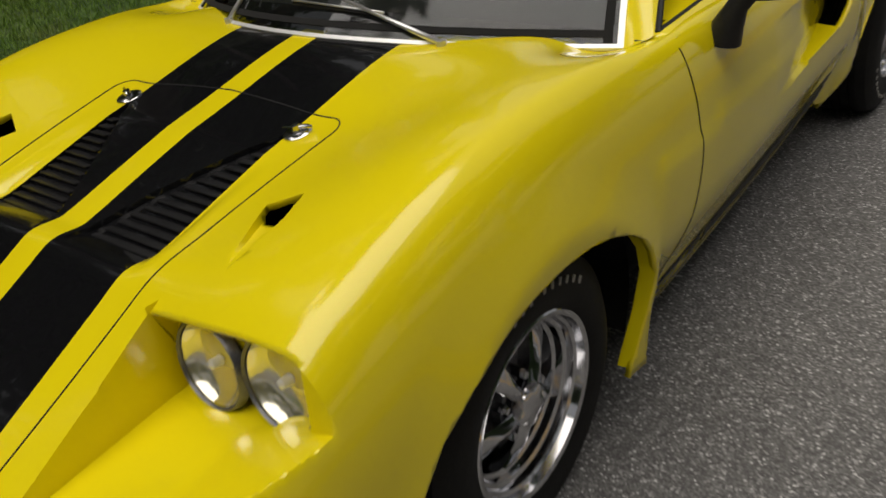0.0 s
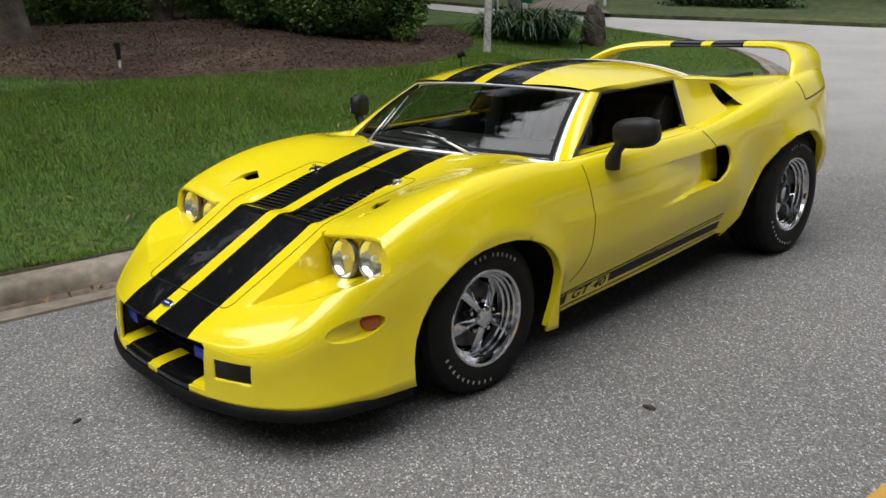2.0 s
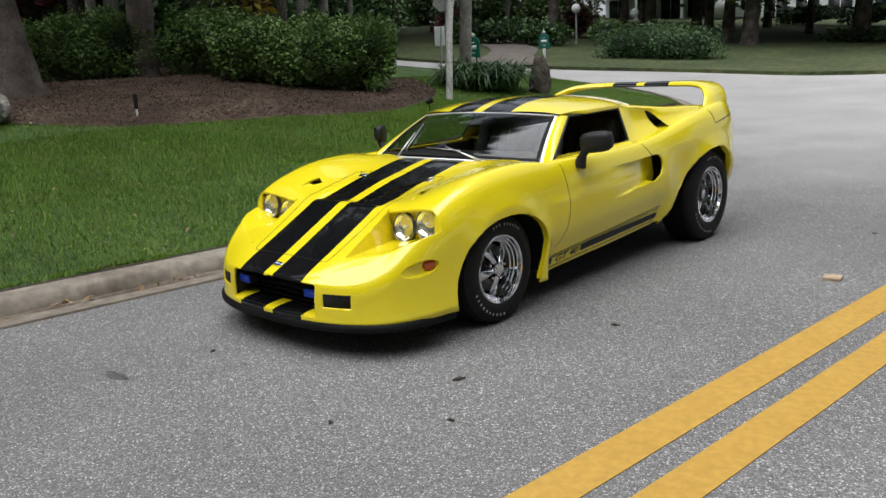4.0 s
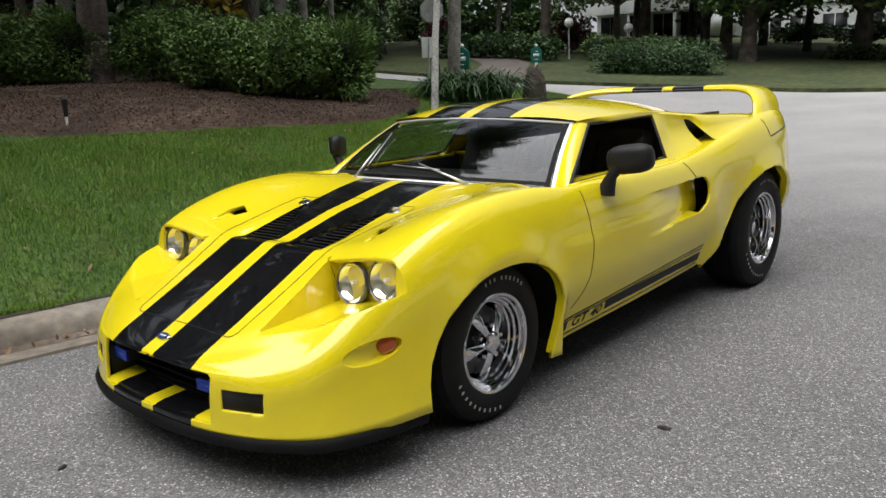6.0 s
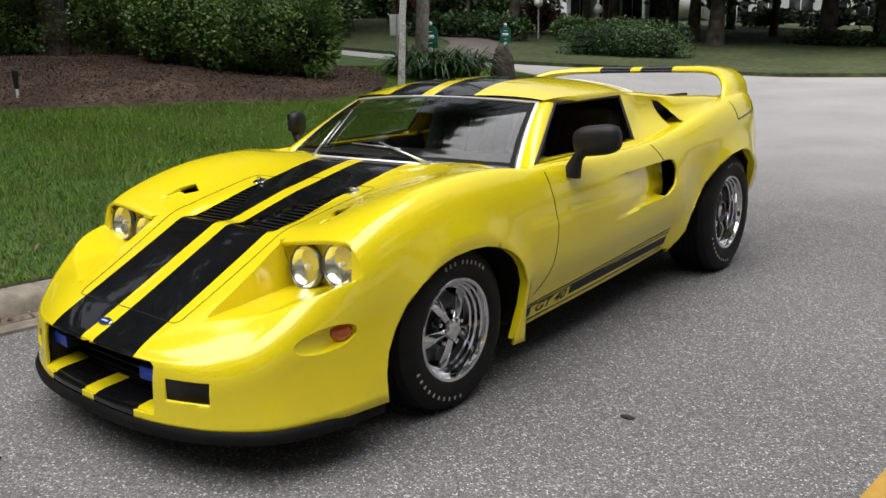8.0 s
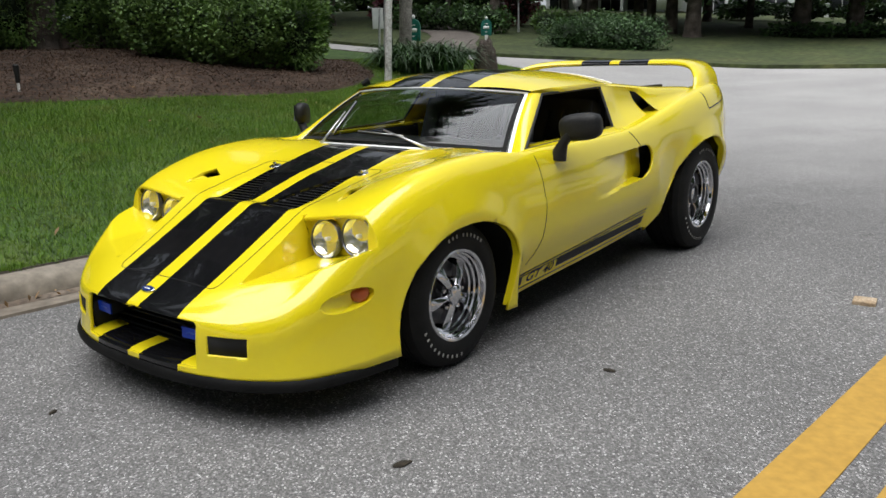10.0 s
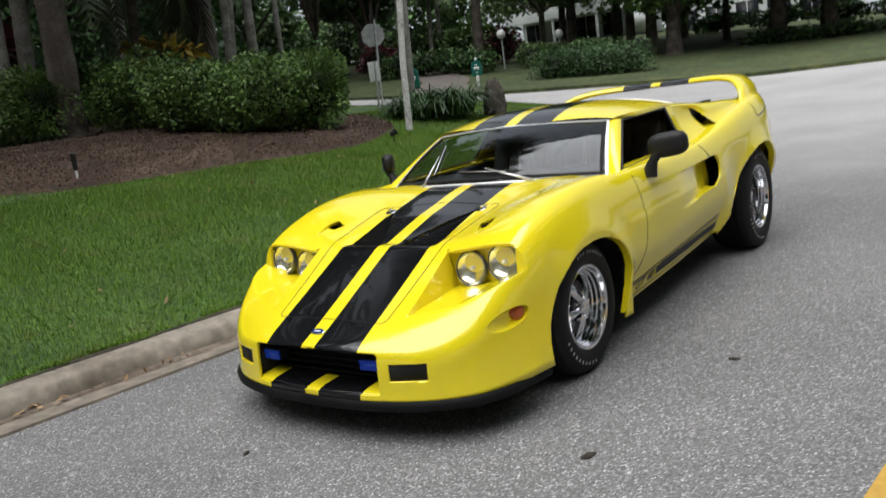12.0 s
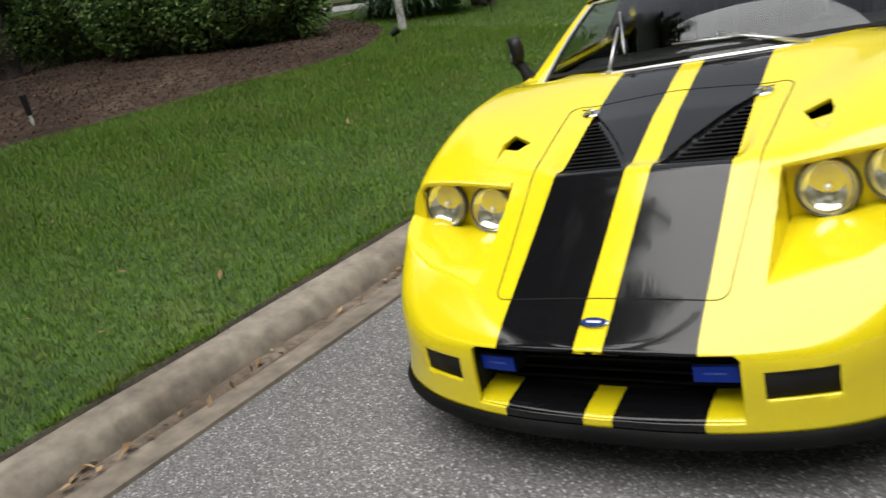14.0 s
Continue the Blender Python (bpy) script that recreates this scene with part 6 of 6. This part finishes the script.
x, y = -5.12, 6.26
bm = bmesh.new()
b = Vector((x, y, ground_at(x, y)))
tube(bm, [tuple(b - Vector((0, 0, 0.2))), tuple(b + Vector((0.03, 0.05, 1.0))), tuple(b + Vector((0.08, 0.13, 2.0))), tuple(b + Vector((0.22, 0.28, 5.0)))], [0.052, 0.046, 0.043, 0.04], 14)
pole = tagged(part("lamp_pole", bm, M_pole_wood, None, "slim weathered pale wooden pole on the lawn"), category="pole")
x, y = -8.75, 10.95
bm = bmesh.new()
upright(bm, x, y, ground_at(x, y), 8, 0.135, 0.11)
tagged(part("utility_pole", bm, M_bark_pale, None, "thick brown-grey wooden utility pole"), category="pole")

x, y = -14.0, 16.2
stop = thing("stop_sign", "octagonal road sign seen from its grey back", "road sign")
bm = bmesh.new()
upright(bm, x, y, float(road_z(x, y)), 2.6, 0.035, 0.03, 10)
part("post", bm, M_galv, stop)
face = look((x, y + 0.03, float(road_z(x, y)) + 2.15), (3.3, -3.2, 1.4))
bm = lathe([(0.001, 0.0), (0.36, 0.0), (0.36, 0.008), (0.001, 0.008)], 8, "z", m=face @ pose(0, 0, 0, 0, 0, 22.5))
part("plate", bm, M_galv, stop, "bare aluminium back of an octagonal plate")
x, y = -12.9, 14.75
board = thing("notice_board", "small white notice on a post", "sign")
bm = bmesh.new()
upright(bm, x, y, float(road_z(x, y)) + 0.2, 1.2, 0.03, 0.03, 8)
part("post", bm, M_galv, board)
part("panel", boxed((0.30, 0.02, 0.55), look((x, y, float(road_z(x, y)) + 1.15), (3.3, -3.2, 1.4)) @ pose(0, 0, 0, 90, 0, 0), 0.004), M_white_paint, board)


def letter_box(x, y, z, yaw, s=1.0):
    root = thing("letter_box", "green post box on a white post", "letter box", pose(x, y, z, 0, 0, yaw), group="letter boxes")
    part("post", boxed((0.10, 0.10, 0.60), pose(0, 0, 0.20), 0.01), M_white_paint, root, "white wooden post")
    bm = boxed((0.36, 0.09, 0.36), pose(0, 0, 0.66), 0.02)
    part("panel", bm, M_green, root, "dark green board")
    bm = lathe([(0.001, -0.043), (0.17, -0.043), (0.178, -0.03), (0.178, 0.03), (0.17, 0.043), (0.001, 0.043)], 32, m=pose(0, 0, 0.83, 0, 0, 90))
    part("arched_top", bm, M_green, root, "dark green arched top")
    part("finial", lathe([(0.001, -0.055), (0.04, -0.04), (0.056, 0), (0.04, 0.04), (0.001, 0.055)], 16, "z", m=pose(0, 0, 1.05)), M_white_paint, root, "white ball on top")
    for dz, w in ((0.86, 0.10), (0.74, 0.20), (0.60, 0.10)):
        part("lettering_bar", boxed((w, 0.01, 0.09 if dz == 0.74 else 0.022), pose(0, -0.048, dz)), M_white_paint, root)
    return root


letter_box(-10.45, 13.3, 1.03, 25)
letter_box(-13.4, 20.7, 1.27, 30)

# short dark path light in the mulch
x, y = -5.56, 1.39
light = thing("path_light", "short black garden path light with white foot", "garden light", Matrix.Translation((x, y, ground_at(x, y) + 0.02)))
part("post", lathe([(0.001, 0), (0.013, 0), (0.013, 0.10), (0.001, 0.10)], 14, "z"), M_white_paint, light, "pale foot")
part("head", lathe([(0.013, 0.08), (0.022, 0.09), (0.024, 0.16), (0.027, 0.20), (0.030, 0.245), (0.02, 0.258), (0.001, 0.26)], 18, "z"), M_black, light, "black lamp head")
x, y = -4.45, 5.1
spot = thing("spot_light", "small black garden spotlight on a spike", "garden light", Matrix.Translation((x, y, ground_at(x, y) + 0.02)))
part("spike", lathe([(0.006, -0.05), (0.008, 0.10)], 8, "z"), M_black, spot)
part("head", lathe([(0.001, -0.05), (0.03, -0.05), (0.045, 0.05), (0.03, 0.052), (0.001, 0.02)], 16, m=pose(0, 0, 0.12, 0, -25, 40)), M_black, spot)
spot2 = copy_thing(spot, Matrix.Translation((-4.6, 7.71, ground_at(-4.6, 7.71) + 0.12)))


def stone(name, label, x, y, z, size, seed, mat, category="boulder"):
    bm = bmesh.new()
    bmesh.ops.create_icosphere(bm, subdivisions=4, radius=1)
    for v in bm.verts:
        n = noise.fractal(v.co * 1.4 + Vector((seed, 0, 0)), 0.9, 2.0, 4)
        v.co *= 1 + 0.22 * n
        v.co = Vector((v.co.x * size[0], v.co.y * size[1], max(-0.5, v.co.z) * size[2]))
    bmesh.ops.translate(bm, vec=(x, y, z), verts=bm.verts)
    return tagged(part(name, bm, mat, None, label), category=category)


stone("boulder", "pale rounded boulder at the edge of the mulch", -6.04, -0.13, ground_at(-6.04, -0.13) + 0.12, (0.37, 0.31, 0.25), 2.0, M_rock)
x, y = -5.45, 9.15
stone("standing_stone", "upright grey weathered stone beside the strap-leaf plant", x, y, ground_at(x, y) + 0.22, (0.19, 0.16, 0.44), 5.0, M_bark)


# strap-leaf clump beside the standing stone
def strap_clump(x, y, z, radius, height, count, seed):
    k = np.random.default_rng(seed)
    vs, fs = [], []
    for _ in range(count):
        a = k.uniform(0, 2 * math.pi)
        r0 = radius * 0.75 * k.uniform(0, 1) ** 0.6
        b = k.uniform(0, 2 * math.pi)
        bx, by = x + r0 * math.cos(b), y + r0 * math.sin(b)
        L = height * k.uniform(0.8, 1.4)
        rise = k.uniform(0.9, 1.4)
        p = Vector((bx, by, z))
        w = Vector((-math.sin(a), math.cos(a), 0)) * 0.013
        o = len(vs)
        for j in range(5):
            q = w * (1 - (j / 4.6) ** 2)
            vs += [tuple(p - q), tuple(p + q)]
            p = p + Vector((math.cos(a) * math.cos(rise), math.sin(a) * math.cos(rise), math.sin(rise))) * L / 4
            rise -= k.uniform(0.35, 0.7)
        fs += [(o + 2 * j, o + 2 * j + 1, o + 2 * j + 3, o + 2 * j + 2) for j in range(4)]
    return raw("strap_leaf_plant", vs, fs, M_strap, None, "clump of arching dark green strap leaves", category="plant")


strap_clump(-6.15, 8.3, ground_at(-6.15, 8.3), 0.9, 0.70, 1900, 4)

# road stud beside the centre line, grit and droppings on the asphalt
bm = boxed((0.10, 0.10, 0.022), pose(2.06 - 0.18, 1.70, 0.011, 0, 0, 6), 0.008)
tagged(part("road_stud", bm, M_reflector, None, "dirty pale road stud beside the yellow line"), category="road stud")
for i, (x, y, s) in enumerate(((1.264, 0.272, 0.018), (1.083, -0.743, 0.022), (0.963, -1.372, 0.012), (1.75, 3.1, 0.02), (-0.174, -1.173, 0.014), (1.333, -1.08, 0.011))):
    bm = bmesh.new()
    bmesh.ops.create_icosphere(bm, subdivisions=2, radius=1)
    for v in bm.verts:
        v.co *= 1 + 0.35 * noise.noise(v.co * 2 + Vector((i, 0, 0)))
        v.co = Vector((v.co.x * s * 1.5, v.co.y * s * 0.7, v.co.z * 0.006))
    bmesh.ops.rotate(bm, matrix=Matrix.Rotation(i * 1.3, 3, "Z"), verts=bm.verts)
    bmesh.ops.translate(bm, vec=(x, y, 0.004), verts=bm.verts)
    tagged(part("road_grit", bm, M_soil_dark, None, "small dark piece of debris on the asphalt", group="debris on the road"), category="debris")


# oily stains soaked into the asphalt
for i, (x, y, s) in enumerate(((-0.265, -1.64, 0.055),)):
    ring = [(x + s * (1.5 * math.cos(a) + 0.5 * math.sin(2 * a + i)), y + s * (0.6 * math.sin(a) + 0.35 * noise.noise(Vector((3 * math.cos(a), 3 * math.sin(a), i)))), 0.003) for a in np.linspace(0, 2 * math.pi, 36, endpoint=False).tolist()]
    bm = bmesh.new()
    bm.faces.new([bm.verts.new(p) for p in ring])
    tagged(part("road_stain", bm, M_stain, None, "dark oily stain on the asphalt"), category="stain")


# ---- grass, chips and fallen leaves ----
def scatter(n, box_, test, seed):
    k = np.random.default_rng(seed)
    x, y = k.uniform(box_[0], box_[1], n), k.uniform(box_[2], box_[3], n)
    keep = test(x, y)
    return x[keep], y[keep]


def inside_lawn(x, y):
    poly = np.vstack([KERB, [[-60, -16]]])
    a, b = poly, np.roll(poly, -1, 0)
    hit = np.zeros(len(x), int)
    for p, q in zip(a, b):
        hit += ((p[1] > y) != (q[1] > y)) & (x < (q[0] - p[0]) * (y - p[1]) / (q[1] - p[1] + 1e-12) + p[0])
    return hit % 2 == 1


def ragged_edge(x, y):
    """The strip of bare soil behind the kerb, where tufts of grass creep over it."""
    near = np.full(len(x), 9.0)
    for p, q in zip(KERB[:-1], KERB[1:]):
        d = np.subtract(q, p)
        t = np.clip(((x - p[0]) * d[0] + (y - p[1]) * d[1]) / (d @ d), 0, 1)
        near = np.minimum(near, np.hypot(x - p[0] - t * d[0], y - p[1] - t * d[1]))
    keep = (near < 0.10) & inside_lawn(x, y)
    reach = np.array([noise.noise(Vector((0, q * 2.6, 3))) + 0.6 * noise.noise(Vector((0, q * 9, 7))) for q in y[keep]])
    keep[keep] = near[keep] > 0.062 - 0.11 * reach
    return keep


def grass(n, area, length, seed, label, where=inside_lawn):
    x, y = scatter(n, area, where, seed)
    keep = ~in_bed(x, y)
    x, y = x[keep], y[keep]
    z = lawn_z(x, y) - 0.012 if where is inside_lawn else np.full(len(x), 0.118)
    k = np.random.default_rng(seed)
    m = len(x)
    a = k.uniform(0, 2 * math.pi, m)
    tilt = k.uniform(0.1, 0.95, m)
    patch = np.array([noise.noise(Vector((p, q, 0))) for p, q in zip(x[::1] * 1.1, y * 1.1)])
    L = length * k.uniform(0.6, 1.3, m) * (1 + 0.25 * patch)
    tip = np.stack([np.cos(a) * np.sin(tilt), np.sin(a) * np.sin(tilt), np.cos(tilt)], 1) * L[:, None]
    w = np.stack([-np.sin(a), np.cos(a), 0 * a], 1) * (0.0028 * k.uniform(0.7, 1.4, m))[:, None]
    base = np.stack([x, y, z], 1)
    v = np.stack([base - w, base + w, base + tip], 1).reshape(-1, 3)
    return raw("grass", v, np.arange(3 * m).reshape(-1, 3), M_blade, None, label, category="grass", kind="stuff")


grass(480000, (-5.2, -1.0, -5.0, 6.5), 0.048, 1, "short green lawn grass near the kerb")
grass(360000, (-10.5, -3.2, -6.0, 12.5), 0.06, 2, "short green lawn grass up the slope")
grass(500000, (-2.7, -1.1, -5.0, 6.5), 0.045, 5, "ragged tufts of grass creeping over the soil edge", ragged_edge)

x, y = scatter(110000, (-12, -4.6, -2, 9.5), in_bed, 3)
pts = np.stack([x, y, lawn_z(x, y) + 0.042], 1)
v, f = leaves(np.random.default_rng(4), pts, 0.030, 0.35, 0.0, 0.15, 0.4)
raw("bark_chips", v, f, M_chip, None, "loose brown bark chips", category="mulch", kind="stuff")

k = np.random.default_rng(9)
seg = np.repeat(k.uniform(-3.5, 4.5, 46), 4) + k.normal(size=184) * 0.09
off = 0.235 + k.normal(size=184) * 0.035
pts = np.stack([-1.78 + 0.1 * seg + off, seg, np.full(184, 0.026) + k.uniform(0, 0.012, 184)], 1)
v, f = leaves(k, pts, 0.05, 0.25, 0.0, 0.35, 0.4)
raw("fallen_leaves", v, f, M_dead_leaf, None, "dry tan leaves lying in the gutter", category="leaves", kind="stuff")
n = 130
x, y = scatter(400, (-6.5, -1.5, -4, 8), inside_lawn, 12)
pts = np.stack([x, y, lawn_z(x, y) + 0.045], 1)[:n]
v, f = leaves(k, pts, 0.05, 0.3, 0.0, 0.3, 0.45)
raw("fallen_leaves", v, f, M_dead_leaf, None, "scattered dry leaves on the lawn", category="leaves", kind="stuff")
